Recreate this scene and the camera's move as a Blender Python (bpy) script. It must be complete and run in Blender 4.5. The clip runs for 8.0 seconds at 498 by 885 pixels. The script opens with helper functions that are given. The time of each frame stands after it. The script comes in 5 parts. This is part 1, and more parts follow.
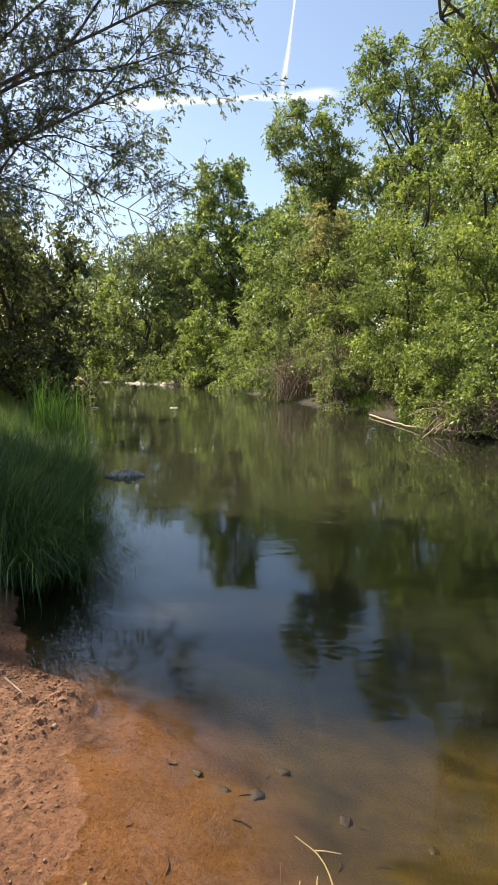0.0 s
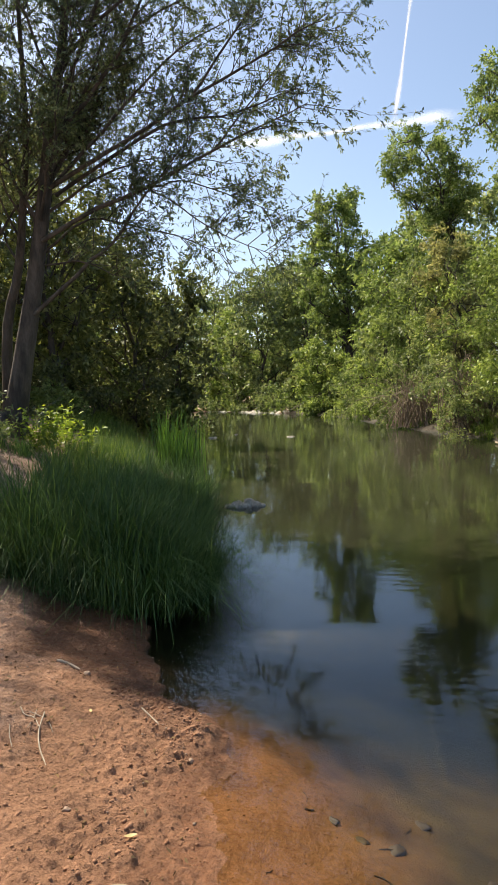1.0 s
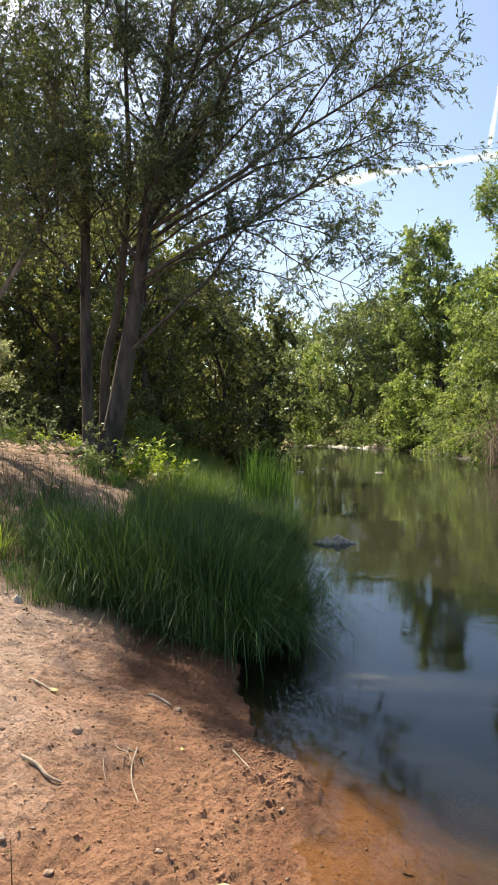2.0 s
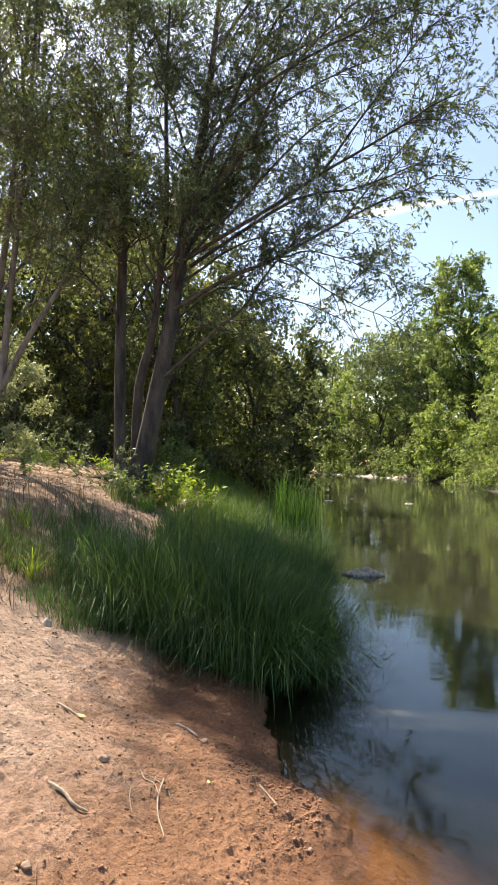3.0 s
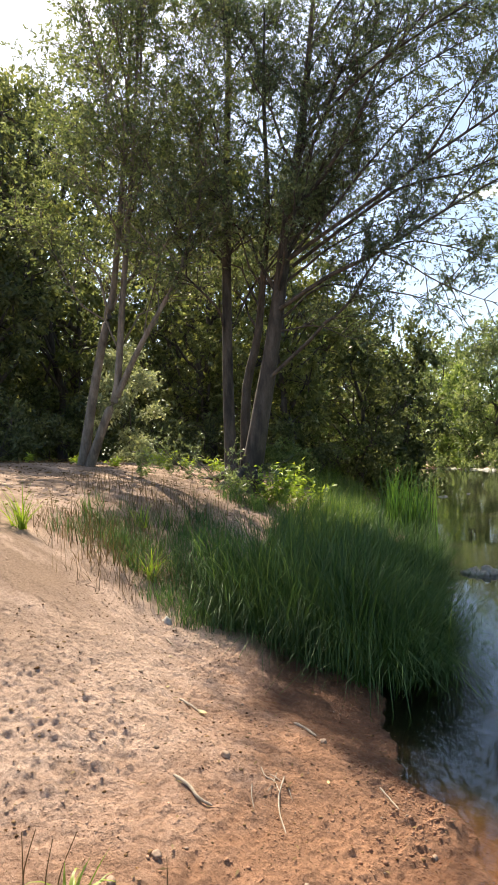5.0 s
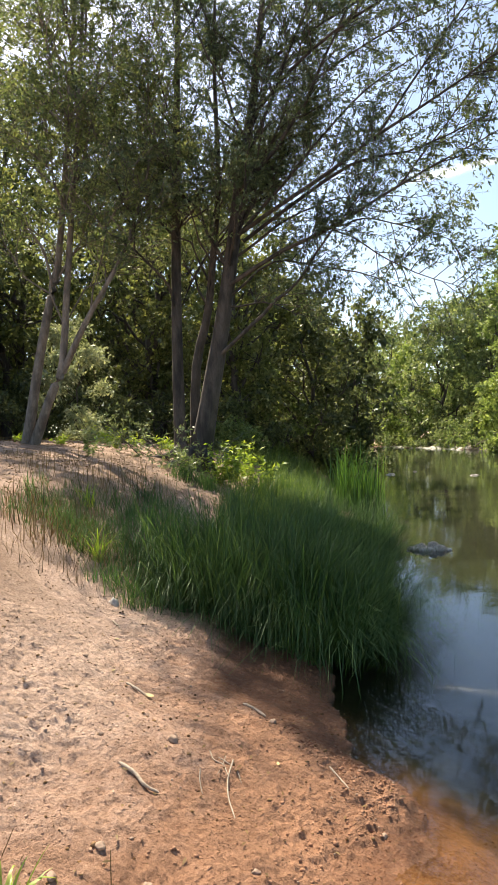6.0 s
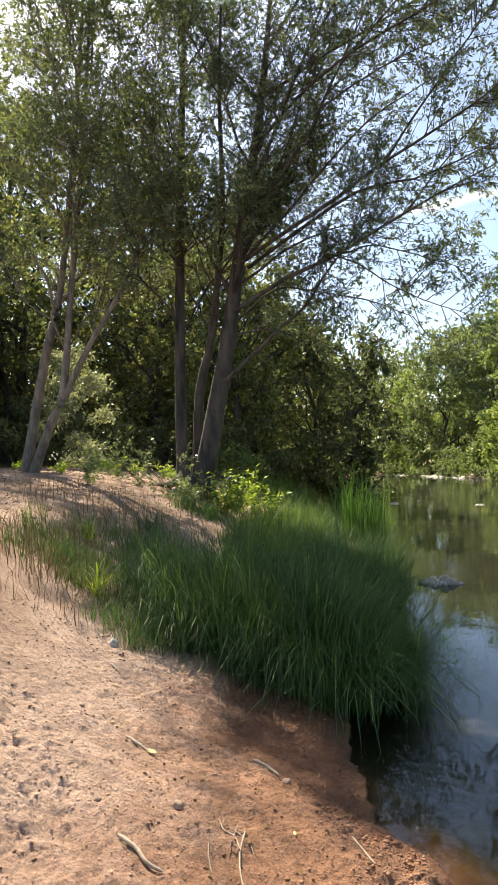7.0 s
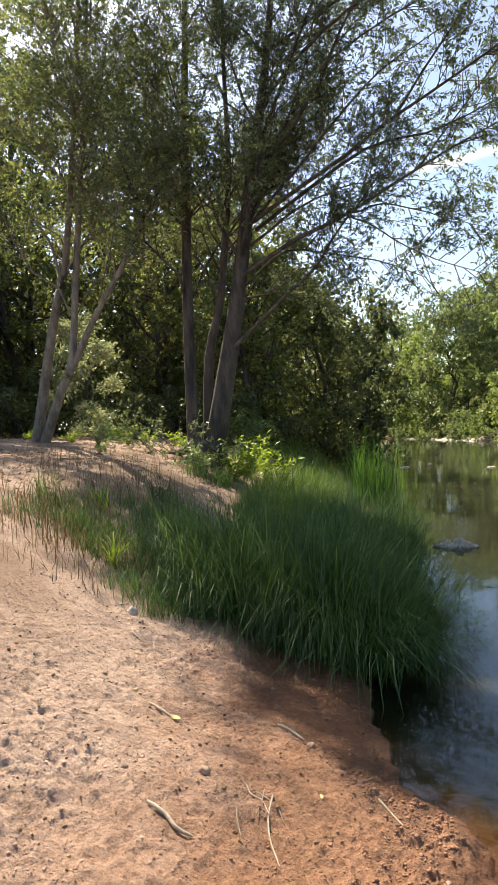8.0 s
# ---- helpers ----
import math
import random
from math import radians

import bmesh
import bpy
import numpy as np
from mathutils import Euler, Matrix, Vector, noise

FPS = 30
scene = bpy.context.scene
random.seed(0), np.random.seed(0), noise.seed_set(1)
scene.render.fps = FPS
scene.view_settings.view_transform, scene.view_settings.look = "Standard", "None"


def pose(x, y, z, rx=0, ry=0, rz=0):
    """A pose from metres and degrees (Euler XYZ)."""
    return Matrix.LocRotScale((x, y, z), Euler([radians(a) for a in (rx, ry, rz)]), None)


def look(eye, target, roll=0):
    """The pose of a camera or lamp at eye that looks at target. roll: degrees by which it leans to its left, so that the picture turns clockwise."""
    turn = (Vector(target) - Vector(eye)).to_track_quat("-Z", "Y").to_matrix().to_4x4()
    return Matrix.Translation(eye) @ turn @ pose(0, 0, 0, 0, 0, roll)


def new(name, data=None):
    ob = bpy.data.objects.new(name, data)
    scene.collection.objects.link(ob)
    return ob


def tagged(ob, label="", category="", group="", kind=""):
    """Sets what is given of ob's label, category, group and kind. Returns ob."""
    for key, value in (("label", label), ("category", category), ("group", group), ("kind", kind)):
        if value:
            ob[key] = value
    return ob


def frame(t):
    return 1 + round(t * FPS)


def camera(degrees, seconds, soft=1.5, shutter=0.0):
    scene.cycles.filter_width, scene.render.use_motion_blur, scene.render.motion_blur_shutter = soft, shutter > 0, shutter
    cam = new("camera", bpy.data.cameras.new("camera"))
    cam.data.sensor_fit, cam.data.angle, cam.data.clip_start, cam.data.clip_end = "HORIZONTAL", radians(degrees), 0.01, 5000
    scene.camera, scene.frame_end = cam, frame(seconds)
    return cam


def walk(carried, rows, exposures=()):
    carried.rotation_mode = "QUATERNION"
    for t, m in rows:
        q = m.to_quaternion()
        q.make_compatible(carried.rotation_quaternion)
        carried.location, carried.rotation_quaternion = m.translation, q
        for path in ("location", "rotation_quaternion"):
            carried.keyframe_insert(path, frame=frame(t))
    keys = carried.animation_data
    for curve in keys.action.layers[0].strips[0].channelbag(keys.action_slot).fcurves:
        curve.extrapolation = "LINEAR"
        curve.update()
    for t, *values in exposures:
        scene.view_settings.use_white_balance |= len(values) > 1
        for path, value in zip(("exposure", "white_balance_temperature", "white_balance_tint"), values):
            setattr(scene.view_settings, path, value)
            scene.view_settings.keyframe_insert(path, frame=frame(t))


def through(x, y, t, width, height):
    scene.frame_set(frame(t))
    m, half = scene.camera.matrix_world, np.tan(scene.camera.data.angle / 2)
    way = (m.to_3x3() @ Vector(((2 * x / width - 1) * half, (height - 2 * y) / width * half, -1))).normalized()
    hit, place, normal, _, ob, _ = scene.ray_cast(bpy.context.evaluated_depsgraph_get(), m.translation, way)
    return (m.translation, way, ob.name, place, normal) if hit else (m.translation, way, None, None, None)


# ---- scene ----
cam = camera(40.9, 8.0)
PATH = [
    (0, (0.0, 0.0, 1.678), (0.0, 2.284, 1.414), -1.8),
    (0.5, (-0.04, 0.027, 1.7), (-0.253, 2.305, 1.477), -2.1),
    (0.7, (-0.078, 0.01, 1.704), (-0.356, 2.285, 1.527), -1.9),
    (1, (-0.086, 0.004, 1.727), (-0.474, 2.266, 1.574), -3.0),
    (1.5, (-0.124, 0.02, 1.743), (-0.675, 2.25, 1.653), -3.1),
    (2, (-0.148, 0.012, 1.757), (-0.818, 2.211, 1.732), -2.2),
    (2.2, (-0.157, 0.013, 1.759), (-0.862, 2.202, 1.755), -1.7),
    (3.3, (-0.173, -0.027, 1.787), (-0.962, 2.131, 1.872), -1.5),
    (3.5, (-0.152, -0.041, 1.802), (-0.996, 2.097, 1.885), -2.6),
    (4, (-0.161, -0.037, 1.797), (-1.154, 2.034, 1.909), -3.0),
    (4.2, (-0.164, -0.039, 1.796), (-1.207, 2.007, 1.908), -3.0),
    (5.3, (-0.162, -0.013, 1.796), (-1.266, 2.006, 1.842), -2.7),
    (5.5, (-0.169, 0.012, 1.796), (-1.251, 2.041, 1.82), -2.9),
    (6, (-0.215, 0.085, 1.785), (-1.167, 2.179, 1.778), -2.5),
    (6.5, (-0.266, 0.139, 1.792), (-1.185, 2.248, 1.762), -2.0),
    (7, (-0.386, 0.31, 1.809), (-1.336, 2.403, 1.897), -2.3),
    (7.5, (-0.411, 0.305, 1.808), (-1.409, 2.377, 1.853), -2.9),
    (8, (-0.467, 0.354, 1.808), (-1.449, 2.434, 1.782), -3.3),
]
walk(cam, [(t, look(eye, target, roll)) for t, eye, target, roll in PATH], [(0, 1.1, 7060, 10), (1, 0.98, 7060, 10), (2, 1.2, 7060, 10), (3.5, 1.37, 7060, 10), (5.5, 1.37, 7060, 10), (8, 1.35, 7060, 10)])

# ---- world, sun, exposure ----
SUN_AZ, SUN_EL = -51.0, 52.0          # degrees from +y towards +x, and above the horizon
sun_way = Vector((math.sin(radians(SUN_AZ)) * math.cos(radians(SUN_EL)), math.cos(radians(SUN_AZ)) * math.cos(radians(SUN_EL)), math.sin(radians(SUN_EL))))
world = bpy.data.worlds.new("sky")
scene.world = world
world.use_nodes = True
wn, wl = world.node_tree.nodes, world.node_tree.links
sky = wn.new("ShaderNodeTexSky")
sky.sky_type, sky.sun_disc = "NISHITA", False
sky.sun_elevation, sky.sun_rotation = radians(SUN_EL), radians(SUN_AZ)
sky.air_density, sky.dust_density, sky.ozone_density = 1.0, 1.2, 2.2
wn["Background"].inputs["Strength"].default_value = 0.098
wl.new(sky.outputs[0], wn["Background"].inputs["Color"])
sun = new("sun", bpy.data.lights.new("sun", "SUN"))
sun.data.energy, sun.data.angle, sun.data.color = 4.2, radians(0.5), (1.0, 0.91, 0.77)
sun.matrix_world = look(sun_way * 60, (0, 0, 0))


# ---- materials ----
def mat(name):
    m = bpy.data.materials.new(name)
    m.use_nodes = True
    m.node_tree.nodes.clear()
    return m, m.node_tree.nodes, m.node_tree.links


def ramp(n, l, source, stops, mode="LINEAR"):
    r = n.new("ShaderNodeValToRGB")
    r.color_ramp.interpolation = mode
    while len(r.color_ramp.elements) < len(stops):
        r.color_ramp.elements.new(0.5)
    for e, (p, c) in zip(r.color_ramp.elements, stops):
        e.position, e.color = p, (*c, 1) if len(c) == 3 else c
    l.new(source, r.inputs[0])
    return r.outputs[0]


def noise_tex(n, l, scale, detail=4, rough=0.55, vector=None):
    t = n.new("ShaderNodeTexNoise")
    t.inputs["Scale"].default_value, t.inputs["Detail"].default_value, t.inputs["Roughness"].default_value = scale, detail, rough
    if vector is not None:
        l.new(vector, t.inputs["Vector"])
    return t.outputs["Fac"]


def mix(n, l, fac, a, b, blend="MIX"):
    m = n.new("ShaderNodeMix")
    m.data_type, m.blend_type = "RGBA", blend
    for sock, v in ((m.inputs[0], fac), (m.inputs[6], a), (m.inputs[7], b)):
        if hasattr(v, "is_linked"):
            l.new(v, sock)
        else:
            sock.default_value = v if not isinstance(v, tuple) else (*v, 1)
    return m.outputs[2]


def maths(n, l, op, a, b=0.5, clamp=False):
    m = n.new("ShaderNodeMath")
    m.operation, m.use_clamp = op, clamp
    for sock, v in ((m.inputs[0], a), (m.inputs[1], b)):
        if hasattr(v, "is_linked"):
            l.new(v, sock)
        else:
            sock.default_value = v
    return m.outputs[0]


def out(n, l, shader):
    o = n.new("ShaderNodeOutputMaterial")
    l.new(shader, o.inputs[0])


def bump(n, l, height, strength, dist):
    b = n.new("ShaderNodeBump")
    b.inputs["Strength"].default_value, b.inputs["Distance"].default_value = strength, dist
    l.new(height, b.inputs["Height"])
    return b.outputs[0]


def leaf_material(name, dark, mid, light, through=0.4, gloss=0.12, rough=0.45, patch=0.8):
    """Leaves: colour by leaf and by patch of crown, light shining through."""
    m, n, l = mat(name)
    geo = n.new("ShaderNodeNewGeometry")
    per = ramp(n, l, geo.outputs["Random Per Island"], ((0.0, dark), (0.5, mid), (1.0, light)))
    big = noise_tex(n, l, patch, 3, 0.6, geo.outputs["Position"])
    tone = ramp(n, l, big, ((0.32, (0.5, 0.55, 0.5)), (0.68, (1.3, 1.25, 1.05))))
    col = mix(n, l, 1.0, per, tone, "MULTIPLY")
    d = n.new("ShaderNodeBsdfDiffuse")
    t = n.new("ShaderNodeBsdfTranslucent")
    g = n.new("ShaderNodeBsdfGlossy")
    g.inputs["Roughness"].default_value = rough
    g.inputs["Color"].default_value = (0.9, 0.95, 0.9, 1)
    l.new(col, d.inputs[0])
    warm = mix(n, l, 1.0, col, (1.22, 1.2, 0.78), "MULTIPLY")
    l.new(warm, t.inputs[0])
    a = n.new("ShaderNodeMixShader")
    a.inputs[0].default_value = through
    l.new(d.outputs[0], a.inputs[1])
    l.new(t.outputs[0], a.inputs[2])
    b = n.new("ShaderNodeMixShader")
    b.inputs[0].default_value = gloss
    l.new(a.outputs[0], b.inputs[1])
    l.new(g.outputs[0], b.inputs[2])
    out(n, l, b.outputs[0])
    return m


def plain_material(name, a, b, scale=6.0, rough=0.8, height=0.01, strength=0.5, stretch=(1, 1, 1), c=None):
    """Rough natural surface: two or three colours in noise at two scales, with relief."""
    m, n, l = mat(name)
    geo = n.new("ShaderNodeTexCoord")
    mp = n.new("ShaderNodeMapping")
    mp.inputs["Scale"].default_value = stretch
    l.new(geo.outputs["Object"], mp.inputs[0])
    f = noise_tex(n, l, scale, 6, 0.65, mp.outputs[0])
    g = noise_tex(n, l, scale * 6, 4, 0.6, mp.outputs[0])
    base = ramp(n, l, f, ((0.3, a), (0.7, b)))
    if c:
        base = mix(n, l, ramp(n, l, noise_tex(n, l, scale * 0.35, 3, 0.6, mp.outputs[0]), ((0.5, (0, 0, 0)), (0.65, (1, 1, 1)))), base, c)
    base = mix(n, l, 0.5, base, ramp(n, l, g, ((0.3, (0.55, 0.55, 0.55)), (0.7, (1.3, 1.3, 1.3)))), "MULTIPLY")
    info = n.new("ShaderNodeObjectInfo")
    base = mix(n, l, 0.5, base, ramp(n, l, info.outputs["Random"], ((0.0, (0.75, 0.75, 0.75)), (1.0, (1.2, 1.18, 1.15)))), "MULTIPLY")
    p = n.new("ShaderNodeBsdfPrincipled")
    p.inputs["Roughness"].default_value = rough
    l.new(base, p.inputs["Base Color"])
    l.new(bump(n, l, maths(n, l, "ADD", f, maths(n, l, "MULTIPLY", g, 0.4)), strength, height), p.inputs["Normal"])
    out(n, l, p.outputs[0])
    return m


LEAF_WILLOW = leaf_material("willow_leaf", (0.075, 0.11, 0.06), (0.14, 0.185, 0.10), (0.24, 0.28, 0.165), 0.48, 0.05, 0.4)
LEAF_ALDER = leaf_material("alder_leaf", (0.11, 0.15, 0.068), (0.19, 0.235, 0.11), (0.31, 0.345, 0.18), 0.55, 0.05, 0.4)
LEAF_BRIGHT = leaf_material("bright_leaf", (0.11, 0.17, 0.048), (0.22, 0.30, 0.095), (0.39, 0.46, 0.20), 0.5, 0.03, 0.45)
LEAF_MID = leaf_material("green_leaf", (0.105, 0.165, 0.06), (0.195, 0.265, 0.105), (0.34, 0.41, 0.19), 0.54, 0.025, 0.45)
LEAF_GREY = leaf_material("greygreen_leaf", (0.12, 0.17, 0.075), (0.21, 0.27, 0.13), (0.36, 0.40, 0.22), 0.5, 0.03, 0.45)
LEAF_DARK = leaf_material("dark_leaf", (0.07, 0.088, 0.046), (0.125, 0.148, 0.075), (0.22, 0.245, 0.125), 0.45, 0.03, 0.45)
LEAF_PALE = leaf_material("pale_greygreen_leaf", (0.22, 0.26, 0.17), (0.36, 0.39, 0.27), (0.53, 0.55, 0.40), 0.4, 0.06, 0.45)
GRASS = leaf_material("grass_blade", (0.034, 0.078, 0.028), (0.07, 0.14, 0.046), (0.14, 0.22, 0.085), 0.42, 0.02, 0.5, 1.2)
# brighter, yellower copy of the grass blade, with sunlight put into its colour
GRASS_LIT = leaf_material("lit_grass_blade", (0.05, 0.10, 0.02), (0.10, 0.17, 0.035), (0.20, 0.27, 0.07), 0.45, 0.03, 0.5, 1.2)
CATTAIL = leaf_material("cattail_blade", (0.03, 0.08, 0.02), (0.06, 0.135, 0.03), (0.11, 0.21, 0.05), 0.4, 0.04, 0.4, 1.2)
WEED = leaf_material("weed_leaf", (0.20, 0.30, 0.035), (0.30, 0.42, 0.06), (0.44, 0.52, 0.10), 0.5, 0.04, 0.5)
DRY_STEM = leaf_material("dry_stem", (0.10, 0.06, 0.032), (0.18, 0.115, 0.06), (0.30, 0.20, 0.10), 0.1, 0.02, 0.6)
BARK = plain_material("grey_bark", (0.055, 0.044, 0.036), (0.135, 0.112, 0.092), 9, 0.9, 0.02, 0.8, (1, 1, 0.25), (0.035, 0.030, 0.026))
BARK_PALE = plain_material("pale_bark", (0.12, 0.098, 0.078), (0.30, 0.255, 0.21), 9, 0.88, 0.02, 0.8, (1, 1, 0.3), (0.09, 0.075, 0.06))
DRIFTWOOD = plain_material("driftwood", (0.30, 0.23, 0.16), (0.52, 0.43, 0.32), 14, 0.85, 0.006, 0.7, (1, 1, 1))
STONE = plain_material("river_stone", (0.26, 0.17, 0.11), (0.46, 0.33, 0.24), 7, 0.85, 0.01, 0.6, (1, 1, 1), (0.16, 0.11, 0.075))
DEBRIS = leaf_material("dark_debris", (0.10, 0.055, 0.03), (0.17, 0.10, 0.058), (0.28, 0.18, 0.11), 0.0, 0.0, 0.9, 3.0)

PALE_STONE = plain_material("pale_stone", (0.40, 0.36, 0.31), (0.62, 0.57, 0.50), 6, 0.7, 0.01, 0.5)
ROCK = plain_material("wet_rock", (0.2, 0.16, 0.12), (0.60, 0.53, 0.43), 9, 0.9, 0.02, 0.8, (1, 1, 1), (0.50, 0.45, 0.39))
DARK_STONE = plain_material("dark_stone", (0.035, 0.024, 0.014), (0.08, 0.055, 0.034), 7, 0.6, 0.01, 0.5)
DRIFTWOOD_BROWN = plain_material("brushwood", (0.16, 0.115, 0.08), (0.36, 0.28, 0.21), 10, 0.9, 0.006, 0.6)
LEAF_TAN = leaf_material("withered_leaf", (0.20, 0.21, 0.11), (0.32, 0.32, 0.18), (0.44, 0.43, 0.26), 0.45, 0.02, 0.5)
LEAF_OAK = leaf_material("oak_leaf", (0.11, 0.135, 0.05), (0.20, 0.225, 0.09), (0.33, 0.345, 0.16), 0.5, 0.04, 0.45)


def vapour_material(name, amount):
    """Ice cloud: white, thin at its edges, torn by noise."""
    m, n, l = mat(name)
    tc = n.new("ShaderNodeTexCoord")
    sep = n.new("ShaderNodeSeparateXYZ")
    l.new(tc.outputs["UV"], sep.inputs[0])
    across = ramp(n, l, sep.outputs[1], ((0.0, (0, 0, 0)), (0.5, (1, 1, 1)), (1.0, (0, 0, 0))), "EASE")
    along = ramp(n, l, sep.outputs[0], ((0.0, (0, 0, 0)), (0.15, (1, 1, 1)), (0.85, (1, 1, 1)), (1.0, (0, 0, 0))), "EASE")
    torn = ramp(n, l, noise_tex(n, l, 0.012, 4, 0.6, tc.outputs["Object"]), ((0.3, (0.35, 0.35, 0.35)), (0.65, (1, 1, 1))))
    fac = maths(n, l, "MULTIPLY", maths(n, l, "MULTIPLY", across, along), torn)
    t, d, c = n.new("ShaderNodeBsdfTransparent"), n.new("ShaderNodeBsdfTranslucent"), n.new("ShaderNodeMixShader")
    d.inputs[0].default_value = (0.95, 0.95, 0.95, 1)
    l.new(maths(n, l, "MULTIPLY", fac, amount), c.inputs[0])
    l.new(t.outputs[0], c.inputs[1])
    l.new(d.outputs[0], c.inputs[2])
    out(n, l, c.outputs[0])
    return m


VAPOUR, VAPOUR_SOFT = vapour_material("vapour", 0.85), vapour_material("soft_vapour", 0.5)


def ground_material(name, relief_depth):
    """Red sand by the water, paler and dry above, wet at the edge with shade painted into the mud, silt and algae in
    the deep, leaf litter in the woods.
    """
    m, n, l = mat(name)
    geo = n.new("ShaderNodeNewGeometry")
    pos = geo.outputs["Position"]
    sep = n.new("ShaderNodeSeparateXYZ")
    l.new(pos, sep.inputs[0])
    z = sep.outputs[2]
    fine = noise_tex(n, l, 60, 6, 0.7, pos)
    grain = noise_tex(n, l, 260, 3, 0.6, pos)
    mid = noise_tex(n, l, 5, 5, 0.6, pos)
    large = noise_tex(n, l, 0.9, 4, 0.55, pos)
    dry = ramp(n, l, fine, ((0.25, (0.33, 0.225, 0.165)), (0.5, (0.52, 0.367, 0.277)), (0.8, (0.65, 0.49, 0.39))))
    red = ramp(n, l, fine, ((0.25, (0.26, 0.135, 0.078)), (0.55, (0.38, 0.205, 0.12)), (0.8, (0.51, 0.295, 0.185))))
    # height decides how dry: noise breaks the line
    zz = maths(n, l, "ADD", z, maths(n, l, "MULTIPLY", maths(n, l, "SUBTRACT", mid, 0.5), 0.22))
    base = mix(n, l, ramp(n, l, zz, ((0.17, (0, 0, 0)), (0.44, (1, 1, 1)))), red, dry)
    base = mix(n, l, 0.6, base, ramp(n, l, mid, ((0.3, (0.72, 0.70, 0.68)), (0.7, (1.15, 1.15, 1.15)))), "MULTIPLY")
    base = mix(n, l, 0.5, base, ramp(n, l, grain, ((0.3, (0.5, 0.48, 0.46)), (0.7, (1.4, 1.4, 1.4)))), "MULTIPLY")
    base = mix(n, l, 0.7, base, ramp(n, l, noise_tex(n, l, 34, 6, 0.75, pos), ((0.32, (0.5, 0.46, 0.43)), (0.5, (1.0, 1.0, 1.0)), (0.72, (1.3, 1.3, 1.28)))), "MULTIPLY")
    specks = ramp(n, l, noise_tex(n, l, 120, 2, 0.5, pos), ((0.28, (0.66, 0.58, 0.52)), (0.38, (1, 1, 1))))
    base = mix(n, l, 1.0, base, specks, "MULTIPLY")
    # streaks on the upper sand: weathered old litter, with tree-shadow streaks painted in
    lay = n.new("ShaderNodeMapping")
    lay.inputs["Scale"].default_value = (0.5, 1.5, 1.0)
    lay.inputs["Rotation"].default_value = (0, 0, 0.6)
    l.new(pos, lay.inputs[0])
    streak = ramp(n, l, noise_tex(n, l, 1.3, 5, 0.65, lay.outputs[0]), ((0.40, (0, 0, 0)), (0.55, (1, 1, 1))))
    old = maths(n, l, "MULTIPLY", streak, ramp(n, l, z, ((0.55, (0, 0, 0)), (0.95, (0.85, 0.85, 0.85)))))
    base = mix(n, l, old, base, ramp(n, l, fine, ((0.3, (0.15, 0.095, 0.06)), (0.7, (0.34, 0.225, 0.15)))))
    # wet sand; the mud upstream also carries the grass clump's shade in its colour
    zw = maths(n, l, "ADD", z, maths(n, l, "MULTIPLY", maths(n, l, "SUBTRACT", mid, 0.5), 0.06))
    upstream = n.new("ShaderNodeMapRange")
    upstream.inputs["From Min"].default_value, upstream.inputs["From Max"].default_value = 3.25, 3.95
    upstream.interpolation_type = "SMOOTHSTEP"
    l.new(sep.outputs[1], upstream.inputs[0])
    muddy_shade = upstream.outputs[0]
    side_range = n.new("ShaderNodeMapRange")
    side_range.inputs["From Min"].default_value, side_range.inputs["From Max"].default_value = -0.35, 0.5
    l.new(sep.outputs[0], side_range.inputs[0])
    offside = side_range.outputs[0]
    wet = ramp(n, l, maths(n, l, "SUBTRACT", zw, maths(n, l, "MULTIPLY", muddy_shade, 0.17)), ((0.02, (1, 1, 1)), (0.08, (0, 0, 0))))
    base = mix(n, l, wet, base, mix(n, l, 1.0, base, mix(n, l, ramp(n, l, z, ((0.0, (0, 0, 0)), (0.01, (1, 1, 1)))), mix(n, l, muddy_shade, (0.92, 0.84, 0.76), (0.32, 0.27, 0.23)), mix(n, l, muddy_shade, (0.74, 0.62, 0.52), (0.52, 0.43, 0.37))), "MULTIPLY"))
    # silt and algae on the deeper bed; near-black colour stands in for light lost with depth
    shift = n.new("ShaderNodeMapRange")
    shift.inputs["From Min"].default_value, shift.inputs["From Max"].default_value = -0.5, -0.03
    l.new(maths(n, l, "SUBTRACT", maths(n, l, "ADD", z, maths(n, l, "MULTIPLY", maths(n, l, "SUBTRACT", large, 0.5), 0.45)), maths(n, l, "ADD", maths(n, l, "MULTIPLY", muddy_shade, 0.34), maths(n, l, "MULTIPLY", offside, 0.24))), shift.inputs[0])
    silt = mix(n, l, muddy_shade, ramp(n, l, mid, ((0.3, (0.055, 0.042, 0.010)), (0.7, (0.145, 0.10, 0.024)))), ramp(n, l, mid, ((0.3, (0.004, 0.008, 0.002)), (0.7, (0.009, 0.015, 0.004)))))
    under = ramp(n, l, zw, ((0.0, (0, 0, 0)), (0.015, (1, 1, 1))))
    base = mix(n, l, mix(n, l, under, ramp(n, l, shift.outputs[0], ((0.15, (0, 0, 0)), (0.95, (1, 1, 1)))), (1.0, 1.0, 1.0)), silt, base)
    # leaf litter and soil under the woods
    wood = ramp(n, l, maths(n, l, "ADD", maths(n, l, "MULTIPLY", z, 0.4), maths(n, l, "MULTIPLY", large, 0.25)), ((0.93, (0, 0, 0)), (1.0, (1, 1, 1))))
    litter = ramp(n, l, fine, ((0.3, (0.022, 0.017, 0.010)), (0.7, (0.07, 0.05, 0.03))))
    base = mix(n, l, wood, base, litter)
